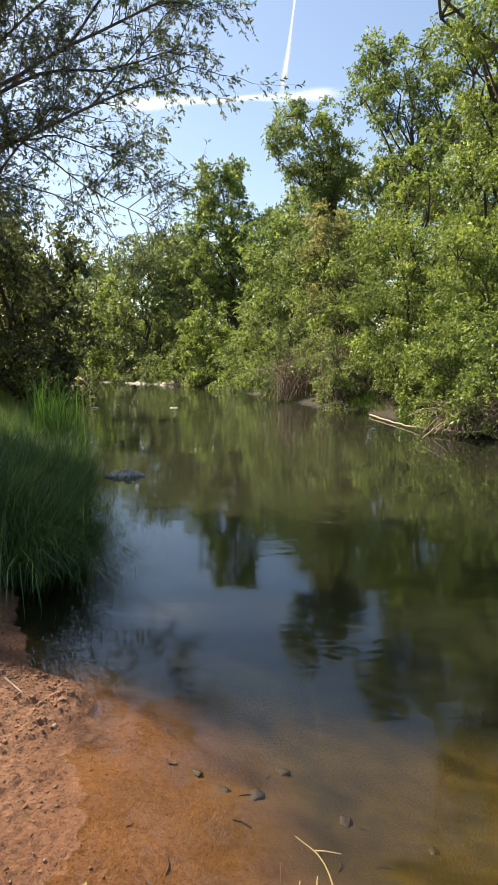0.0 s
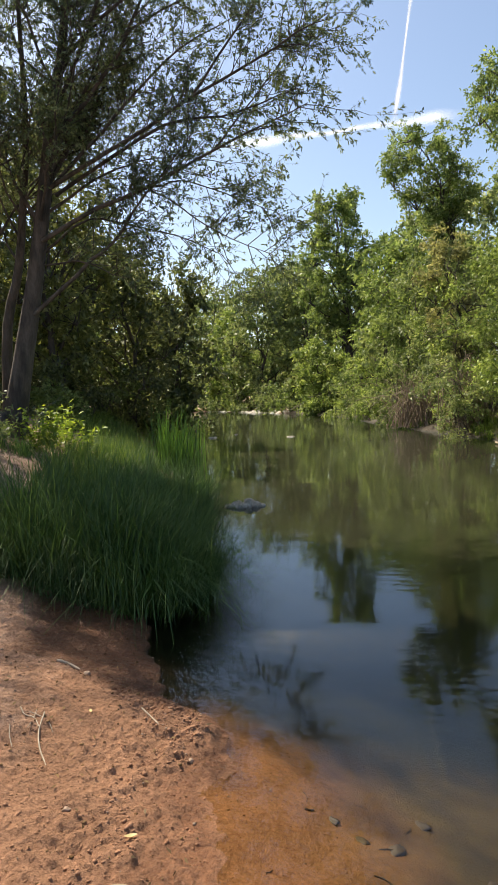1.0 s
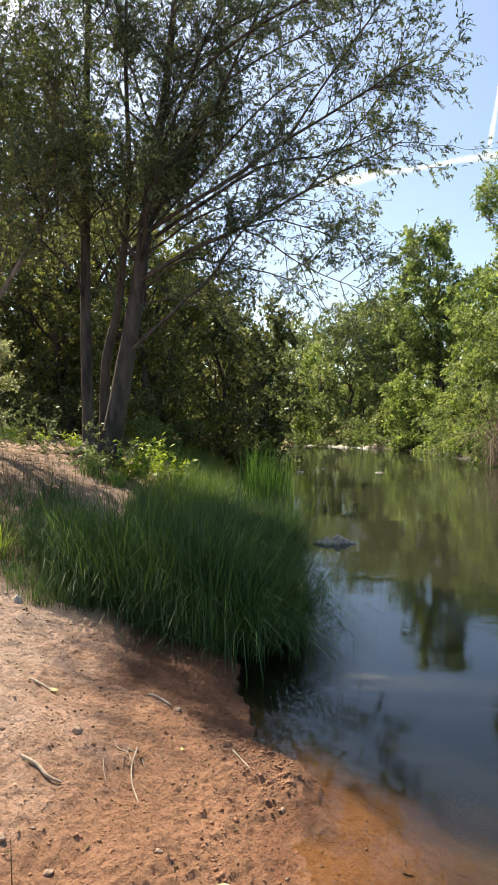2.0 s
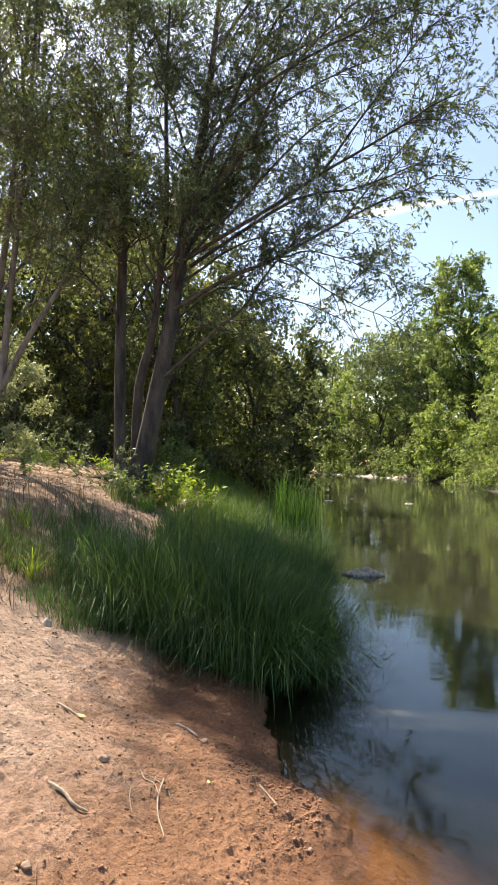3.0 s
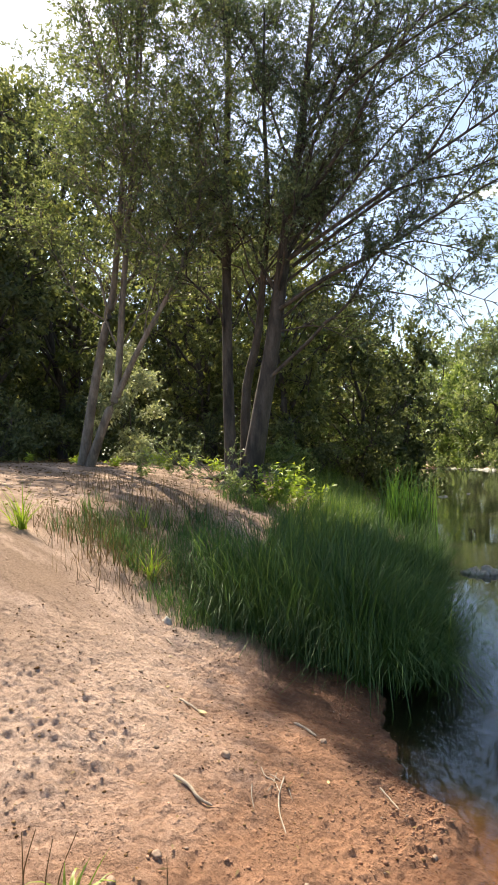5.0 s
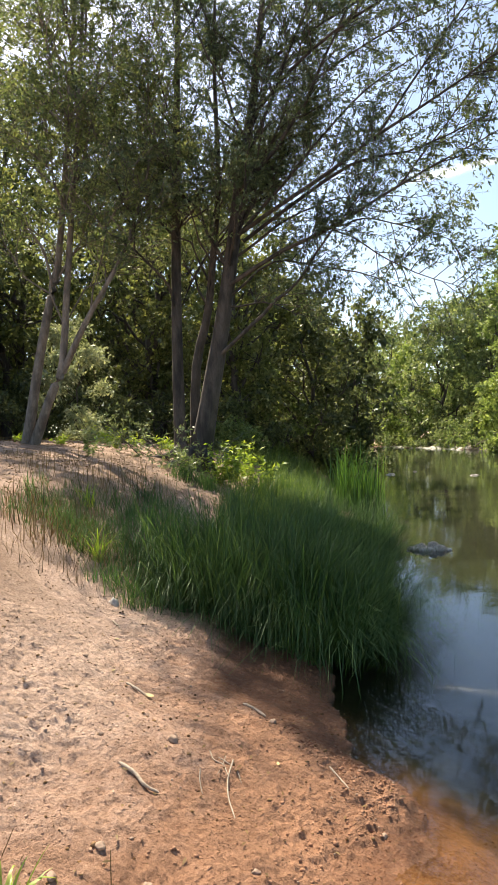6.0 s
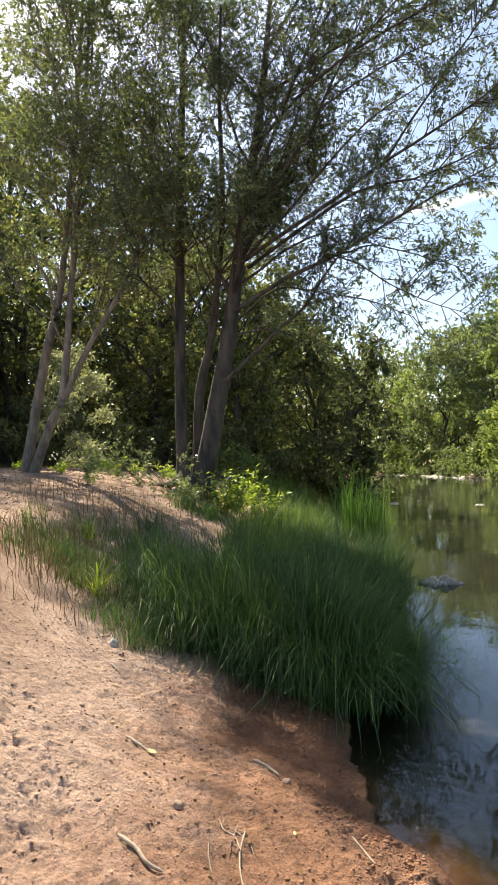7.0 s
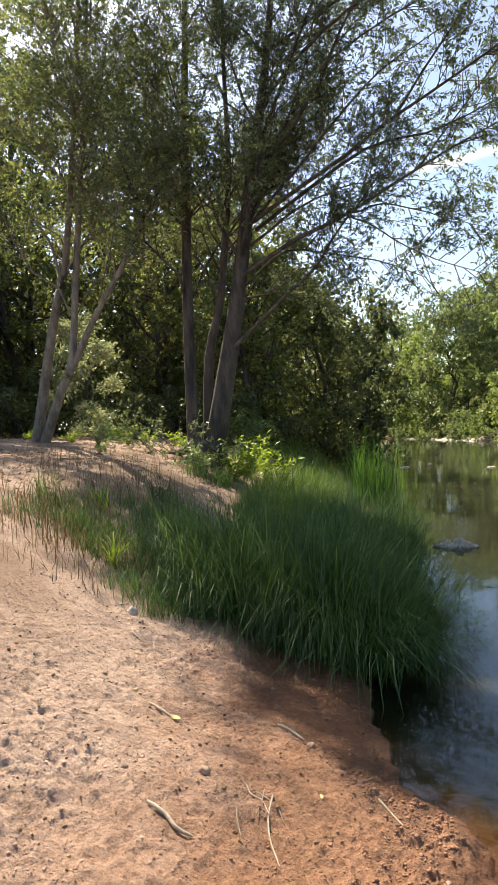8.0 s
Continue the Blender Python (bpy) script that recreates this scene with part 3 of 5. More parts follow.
# ---- trees on the far bank ----
SUNLIT = "leafy bright green riverside tree in full sun on the bank"
GREYISH = "grey-green riverside tree with small leaves on the bank"
GREEN = "tall green cottonwood with a rounded crown on the bank"
FAR_BANK = [
    # place, height, spread, material, leaf, clumps, per clump, clump size, low, lean, label
    ((9.7, 17.2), 18.5, 3.7, LEAF_BRIGHT, 0.12, 110, 80, 0.95, 0.22, (-3.2, -0.6), SUNLIT),
    ((7.1, 19.2), 11.6, 1.7, LEAF_BRIGHT, 0.12, 56, 85, 0.8, 0.15, (-0.2, 0), SUNLIT),
    ((6.4, 16.8), 4.6, 1.9, LEAF_BRIGHT, 0.11, 45, 80, 0.7, 0.0, (-0.6, -0.2), SUNLIT),
    ((5.1, 21.5), 6.2, 2.1, LEAF_BRIGHT, 0.115, 44, 75, 0.75, 0.08, (-0.4, 0), SUNLIT),
    ((5.7, 33.5), 13.3, 2.5, LEAF_MID, 0.12, 52, 100, 0.8, 0.62, (-2.3, 0), GREEN),
    ((8.6, 31), 14.6, 2.7, LEAF_MID, 0.13, 60, 90, 0.85, 0.5, (-1.3, 0), GREEN),
    ((11.8, 22.5), 15.0, 3.0, LEAF_BRIGHT, 0.14, 70, 80, 1.1, 0.1, (-0.4, 0), SUNLIT),
    ((3.6, 31.5), 8.2, 2.0, LEAF_GREY, 0.13, 40, 65, 0.85, 0.05, (0, 0), GREYISH),
    ((2.0, 46.5), 10.6, 3.0, LEAF_BRIGHT, 0.18, 50, 65, 1.1, 0.0, (0, 0), SUNLIT),
    ((-1.0, 64), 19.5, 4.4, LEAF_MID, 0.2, 70, 110, 1.3, 0.3, (-0.8, 0), GREEN),
    ((-3.6, 58), 6.8, 2.6, LEAF_BRIGHT, 0.2, 40, 65, 1.0, 0.0, (0, 0), SUNLIT),
    ((-11.5, 79), 17.5, 4.6, LEAF_GREY, 0.26, 60, 60, 1.6, 0.12, (0, 0), GREYISH),
    ((-21, 98), 19, 5.5, LEAF_GREY, 0.32, 60, 55, 1.9, 0.03, (0, 0), GREYISH),
    ((-31, 118), 19, 6.5, LEAF_MID, 0.36, 60, 55, 2.1, 0.0, (0, 0), GREEN),
    ((-5.8, 77), 15.5, 4.2, LEAF_GREY, 0.26, 60, 60, 1.6, 0.05, (0, 0), GREEN),
    ((4.8, 45), 11.5, 3.0, LEAF_MID, 0.19, 50, 60, 1.2, 0.05, (0, 0), GREEN),
    ((8.5, 41), 13, 3.6, LEAF_GREY, 0.2, 50, 55, 1.4, 0.05, (0, 0), GREYISH),
    ((14, 17.5), 12, 3.6, LEAF_MID, 0.16, 60, 50, 1.3, 0.0, (0, 0), GREEN),
    ((3.0, 57), 13.5, 3.8, LEAF_MID, 0.22, 50, 55, 1.4, 0.0, (0, 0), GREEN),
    ((7.4, 26), 8.6, 2.4, LEAF_BRIGHT, 0.13, 50, 65, 0.95, 0.05, (-0.4, 0), SUNLIT),
    ((-16, 86), 14, 4.2, LEAF_BRIGHT, 0.3, 50, 55, 1.6, 0.0, (0, 0), SUNLIT),
    ((6.4, 52), 15, 4.0, LEAF_GREY, 0.24, 50, 50, 1.5, 0.1, (0, 0), GREYISH),
    ((-38, 132), 22, 8, LEAF_MID, 0.45, 50, 45, 2.4, 0.0, (0, 0), GREEN),
    ((-10, 98), 20, 7, LEAF_GREY, 0.4, 55, 50, 2.3, 0.0, (0, 0), GREEN),
    ((-24, 122), 21, 8, LEAF_GREY, 0.45, 50, 45, 2.4, 0.0, (0, 0), GREYISH),
    ((18, 26), 14, 5, LEAF_MID, 0.22, 50, 45, 1.7, 0.0, (0, 0), GREEN),
    ((13, 36), 14, 5, LEAF_MID, 0.24, 50, 45, 1.7, 0.0, (0, 0), GREEN),
    ((-1, 78), 16, 5.5, LEAF_MID, 0.3, 50, 55, 2.0, 0.0, (0, 0), GREEN),
    ((6, 66), 16, 5.5, LEAF_MID, 0.3, 50, 50, 2.0, 0.0, (0, 0), GREEN),
    ((2.6, 39.5), 8.5, 2.4, LEAF_MID, 0.16, 45, 60, 1.0, 0.0, (0, 0), GREEN),
    ((4.6, 29.0), 7.6, 1.2, LEAF_TAN, 0.12, 34, 60, 0.6, 0.2, (-1.0, 0), "withered tan-leaved tree among the green ones on the bank"),
    ((9.5, 27), 11, 3.0, LEAF_GREY, 0.16, 45, 60, 1.2, 0.0, (0, 0), GREYISH),
]
FAR_BANK += [((x, y), h, 7.5, LEAF_MID, 0.6, 44, 40, 2.6, 0.0, (0, 0), GREEN) for x, y, h in
             [(-75, 135, 20), (-60, 140, 21), (-48, 146, 22), (-12, 128, 21), (3, 120, 20), (16, 105, 20), (26, 84, 19), (28, 60, 18), (24, 40, 17)]]
FAR_BANK += [((x, y), h, 2.8, LEAF_GREY, 0.3, 34, 50, 1.3, 0.0, (0, 0), GREYISH) for x, y, h in [(-4.6, 67, 5.0), (-8, 85, 6.0), (-0.6, 69, 6.0), (-13.5, 92, 7.0), (1.6, 50, 5.5)]]
for (x, y), h, s, m, lf, nc, pc, cs, low, lean, text in FAR_BANK:
    # leaf size and number by how far the tree stands; the back rows are coarser
    back = x > 0.3 * y + 6 or y > 100
    big, share = (1.7, 0.10) if back and y < 60 else (0.88, 0.40) if y < 25 else (1.1, 0.26) if y < 40 else (1.45, 0.18) if y < 60 else (2.3, 0.08) if back else (1.55, 0.18)
    tree("tree", on_ground(x, y), h, s, m, BARK, text, lf * big, int(nc * 1.9), int(pc * share), 8, cs, low, lean, group="far bank trees")

SHRUBS = [
    # place, height, spread, material, leaf
    ((5.4, 17.0), 2.4, 1.0, LEAF_BRIGHT, 0.10), ((5.75, 15.6), 2.3, 1.2, LEAF_BRIGHT, 0.10), ((6.6, 13.6), 2.6, 1.5, LEAF_BRIGHT, 0.10),
    ((4.2, 24.2), 3.0, 1.3, LEAF_GREY, 0.11), ((4.6, 26.5), 4.5, 1.6, LEAF_BRIGHT, 0.12), ((4.4, 28.6), 3.2, 1.4, LEAF_GREY, 0.12), ((2.3, 33.2), 4.2, 1.7, LEAF_GREY, 0.13),
    ((1.7, 36.8), 4.0, 1.6, LEAF_BRIGHT, 0.14), ((0.9, 41), 3.4, 1.6, LEAF_MID, 0.14), ((0.3, 45), 3.2, 1.6, LEAF_GREY, 0.15), ((-0.6, 50), 3.0, 1.7, LEAF_BRIGHT, 0.16),
    ((-2.6, 56.5), 2.6, 1.7, LEAF_BRIGHT, 0.17), ((-6.2, 66), 3.0, 2.2, LEAF_MID, 0.2), ((-8.8, 73), 3.0, 2.2, LEAF_GREY, 0.22), ((-13, 82), 3.2, 2.6, LEAF_GREY, 0.24),
    ((-17, 90), 3.4, 3.0, LEAF_GREY, 0.26), ((-22, 99), 4.0, 3.4, LEAF_MID, 0.3), ((-28, 111), 4.6, 4.0, LEAF_MID, 0.34), ((-34, 117), 5.0, 4.5, LEAF_MID, 0.36),
    ((6.2, 18.6), 4.2, 1.8, LEAF_BRIGHT, 0.11), ((6.6, 23.5), 5.5, 2.0, LEAF_MID, 0.12), ((5.2, 29.5), 6.0, 2.0, LEAF_BRIGHT, 0.13), ((3.6, 38), 7.0, 2.2, LEAF_MID, 0.15),
    ((8.6, 13.2), 4.5, 2.0, LEAF_BRIGHT, 0.11), ((1.2, 52), 6.5, 2.2, LEAF_MID, 0.18),
]
for (x, y), h, s, m, lf in SHRUBS:
    x = x - 0.55
    tree("shrub", on_ground(x, y), h, s * 1.2, m, BARK, "leafy shrub hanging over the water's edge", lf * (0.85 if y < 27 else 1.15), 34, 25 if y < 27 else 14 if y < 40 else 10, 7, 0.3 * s + 0.2, -0.06, (-0.35 * s, -0.1 * s), 0.03, group="bank shrubs", category="shrub")

# ---- trees of the near bank ----
DARK_WOOD = [
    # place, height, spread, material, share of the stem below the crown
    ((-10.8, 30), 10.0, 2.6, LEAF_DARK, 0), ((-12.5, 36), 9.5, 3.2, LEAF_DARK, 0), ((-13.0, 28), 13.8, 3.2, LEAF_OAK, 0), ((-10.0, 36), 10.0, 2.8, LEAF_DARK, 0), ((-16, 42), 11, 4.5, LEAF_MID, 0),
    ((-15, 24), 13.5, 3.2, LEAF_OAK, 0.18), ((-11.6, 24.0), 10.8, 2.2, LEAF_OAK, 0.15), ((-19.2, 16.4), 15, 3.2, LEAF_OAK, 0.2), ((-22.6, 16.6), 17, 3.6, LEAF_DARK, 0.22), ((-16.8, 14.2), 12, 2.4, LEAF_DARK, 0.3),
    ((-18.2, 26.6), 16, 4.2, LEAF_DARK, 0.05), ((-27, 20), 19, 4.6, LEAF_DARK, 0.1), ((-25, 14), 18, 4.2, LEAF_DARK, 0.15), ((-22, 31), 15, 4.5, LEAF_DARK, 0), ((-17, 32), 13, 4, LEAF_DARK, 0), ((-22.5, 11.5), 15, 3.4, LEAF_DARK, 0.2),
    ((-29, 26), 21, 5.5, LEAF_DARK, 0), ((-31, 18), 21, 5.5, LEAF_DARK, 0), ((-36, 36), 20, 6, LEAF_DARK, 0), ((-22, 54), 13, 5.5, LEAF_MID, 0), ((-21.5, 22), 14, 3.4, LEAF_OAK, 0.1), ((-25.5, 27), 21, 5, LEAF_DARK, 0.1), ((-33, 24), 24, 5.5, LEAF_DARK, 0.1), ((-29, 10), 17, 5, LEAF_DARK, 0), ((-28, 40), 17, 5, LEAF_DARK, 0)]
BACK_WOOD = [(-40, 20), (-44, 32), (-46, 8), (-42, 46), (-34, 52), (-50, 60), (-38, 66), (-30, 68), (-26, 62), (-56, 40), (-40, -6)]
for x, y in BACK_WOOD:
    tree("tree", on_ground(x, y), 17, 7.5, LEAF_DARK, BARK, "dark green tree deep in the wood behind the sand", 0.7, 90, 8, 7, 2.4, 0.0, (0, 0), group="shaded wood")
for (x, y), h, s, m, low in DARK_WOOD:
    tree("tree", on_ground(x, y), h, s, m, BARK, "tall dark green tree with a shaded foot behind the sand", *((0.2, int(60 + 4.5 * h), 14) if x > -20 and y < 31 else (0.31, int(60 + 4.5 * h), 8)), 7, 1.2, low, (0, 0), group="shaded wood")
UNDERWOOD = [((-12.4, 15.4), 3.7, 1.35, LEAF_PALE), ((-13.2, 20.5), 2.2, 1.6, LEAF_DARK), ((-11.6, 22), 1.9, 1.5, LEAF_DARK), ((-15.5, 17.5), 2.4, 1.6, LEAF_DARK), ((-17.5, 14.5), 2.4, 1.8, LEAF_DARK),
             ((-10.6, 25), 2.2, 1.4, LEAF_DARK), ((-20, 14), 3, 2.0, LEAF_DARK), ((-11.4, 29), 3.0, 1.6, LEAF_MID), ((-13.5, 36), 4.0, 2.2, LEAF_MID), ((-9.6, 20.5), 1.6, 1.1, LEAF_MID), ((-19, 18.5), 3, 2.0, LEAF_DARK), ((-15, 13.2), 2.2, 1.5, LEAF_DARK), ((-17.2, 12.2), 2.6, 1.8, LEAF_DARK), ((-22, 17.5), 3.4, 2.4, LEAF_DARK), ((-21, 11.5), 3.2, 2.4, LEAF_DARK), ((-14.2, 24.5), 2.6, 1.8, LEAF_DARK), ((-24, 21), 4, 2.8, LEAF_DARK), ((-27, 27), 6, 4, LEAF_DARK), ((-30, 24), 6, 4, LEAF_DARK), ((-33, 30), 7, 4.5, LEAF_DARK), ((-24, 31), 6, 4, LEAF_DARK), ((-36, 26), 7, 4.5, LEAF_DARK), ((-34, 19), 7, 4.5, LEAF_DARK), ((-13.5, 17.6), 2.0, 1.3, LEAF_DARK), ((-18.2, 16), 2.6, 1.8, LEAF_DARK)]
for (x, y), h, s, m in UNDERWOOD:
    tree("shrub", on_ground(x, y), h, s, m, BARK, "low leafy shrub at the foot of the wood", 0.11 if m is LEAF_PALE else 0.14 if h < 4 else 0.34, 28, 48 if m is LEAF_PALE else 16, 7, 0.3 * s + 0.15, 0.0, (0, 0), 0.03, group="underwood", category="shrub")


def bent(p, k=14):
    """A smooth line through control points."""
    p = np.asarray(p, float)
    t, s = np.arange(len(p)), np.linspace(0, len(p) - 1, k)
    i = np.clip(s.astype(int), 0, len(p) - 2)
    f = (s - i)[:, None]
    m = np.gradient(p, axis=0)
    return (2 * f ** 3 - 3 * f ** 2 + 1) * p[i] + (f ** 3 - 2 * f ** 2 + f) * m[i] + (3 * f ** 2 - 2 * f ** 3) * p[i + 1] + (f ** 3 - f ** 2) * m[i + 1]


def tube_set(p, r0, r1, sides=3):
    """Many tapered tubes at once. p (n,k,3); r0, r1 (n)."""
    n, k, _ = p.shape
    tan = unit(np.gradient(p, axis=1))
    a = unit(np.cross(tan, np.array([0.31, 0.2, 0.93])))
    b = np.cross(tan, a)
    r = (np.asarray(r0)[:, None] * (1 - np.linspace(0, 1, k)) + np.asarray(r1)[:, None] * np.linspace(0, 1, k))[..., None, None]
    ang = np.linspace(0, 2 * np.pi, sides, endpoint=False)
    v = p[:, :, None] + r * (a[:, :, None] * np.cos(ang)[:, None] + b[:, :, None] * np.sin(ang)[:, None])
    i, j = np.meshgrid(np.arange(k - 1), np.arange(sides), indexing="ij")
    q = np.stack([i * sides + j, i * sides + (j + 1) % sides, (i + 1) * sides + (j + 1) % sides, (i + 1) * sides + j], -1).reshape(-1, 4)
    return v.reshape(-1, 3), (q[None] + (np.arange(n) * k * sides)[:, None, None]).reshape(-1, 4)


def shoots(lines, per_metre, length, rise, begin=0.15, k=5, sag=0.0):
    """Side shoots off lines, each a line of k points: (n,k,3)."""
    at, way = [], []
    for p in lines:
        seg = np.linalg.norm(np.diff(p, axis=0), axis=1)
        run = np.concatenate([[0], np.cumsum(seg)])
        n = max(1, int(run[-1] * per_metre * (1 - begin)))
        s = run[-1] * (begin + (1 - begin) * np.sort(rng.uniform(0, 1, n)))
        s[-1] = run[-1] * 0.99
        at.append(np.stack([np.interp(s, run, p[:, i]) for i in range(3)], 1))
        d = unit(np.gradient(p, axis=0))
        way.append(np.stack([np.interp(s, run, d[:, i]) for i in range(3)], 1))
    at, way = np.concatenate(at), unit(np.concatenate(way))
    n = len(at)
    side = unit(np.cross(way, rng.normal(0, 1, (n, 3))))
    go = unit(way * rng.uniform(0.5, 1.1, (n, 1)) + side + np.array([0, 0, rise]))
    ln = length * rng.uniform(0.45, 1.25, (n, 1))
    u = np.linspace(0, 1, k)
    p = at[:, None] + go[:, None] * ln[:, None] * u[None, :, None]
    p += rng.normal(0, 0.04, p.shape) * ln[:, None] * u[None, :, None]
    p[..., 2] -= sag * ln * u ** 2
    return p


def stemmed_tree(name, label, stems, limbs, auto, leafmat, bark, leaf, second=4.5, third=8.0, per_twig=16, slim=0.34, base=(0, 0, 0)):
    """A tree of several stems with limbs, branches, twigs and single leaves. stems and limbs: (control points, radius below, radius above)."""
    root = thing(name, base, label, "tree")
    off = np.asarray(base)
    lines = []
    for pts, r0, r1 in stems:
        p = bent(np.asarray(pts) - off, 18)
        r = np.linspace(r0, r1, 18)
        r[:2] *= (1.2, 1.06)
        mesh_object("stem", *tubes([(p, r)], 12), bark, root, smooth=True)
        top = p[len(p) * 3 // 4:]
        lines.append(top)
        for a in range(auto):
            u = rng.uniform(0.33, 0.97)
            i = int(u * 17)
            ang = a * 2.4 + rng.uniform(-0.5, 0.5)
            ln = rng.uniform(1.9, 3.6) * (1.2 - 0.6 * u)
            end = p[i] + np.array([math.cos(ang) * ln * 0.7, math.sin(ang) * ln * 0.7, ln * rng.uniform(0.7, 1.15)])
            q = curve(p[i], end, 0.1, 0.03, 7)
            mesh_object("limb", *tubes([(q, np.linspace(max(0.016, r[i] * 0.32), 0.006, 7))], 6), bark, root, smooth=True)
            lines.append(q)
    for pts, r0, r1 in limbs:
        p = bent(np.asarray(pts) - off, 12) + rng.normal(0, 0.012, (12, 3))
        mesh_object("limb", *tubes([(p, np.linspace(r0 * 0.82, r1 * 0.8, 12))], 7), bark, root, smooth=True)
        lines.append(p)
    a = shoots(lines, second, 1.25, 0.4, 0.34, 6, 0.02)
    b = shoots(list(a), third, 0.48, 0.2, 0.1, 2, 0.1)
    v, f = join(tube_set(a, np.full(len(a), 0.011), np.full(len(a), 0.003)), tube_set(b, np.full(len(b), 0.0035), np.full(len(b), 0.0012)))
    tagged(mesh_object("twigwork", v, f, bark, root), kind="stuff")
    n = len(b)
    u = np.sort(rng.uniform(0.1, 1.05, (n, per_twig)), 1)
    d = b[:, -1] - b[:, 0]
    at = b[:, None, 0] + d[:, None] * u[..., None]
    at[..., 2] -= 0.02 * np.sin(u * 3)
    way = unit(unit(d)[:, None] * 0.8 + rng.normal(0, 0.7, at.shape) + np.array([0, 0, -0.25]))
    ln = leaf * rng.uniform(0.6, 1.3, n * per_twig)
    v, f = leaf_quads(at.reshape(-1, 3), way.reshape(-1, 3), ln, ln * slim, 0.35)
    mesh_object("crown", v, f, leafmat, root)
    return root


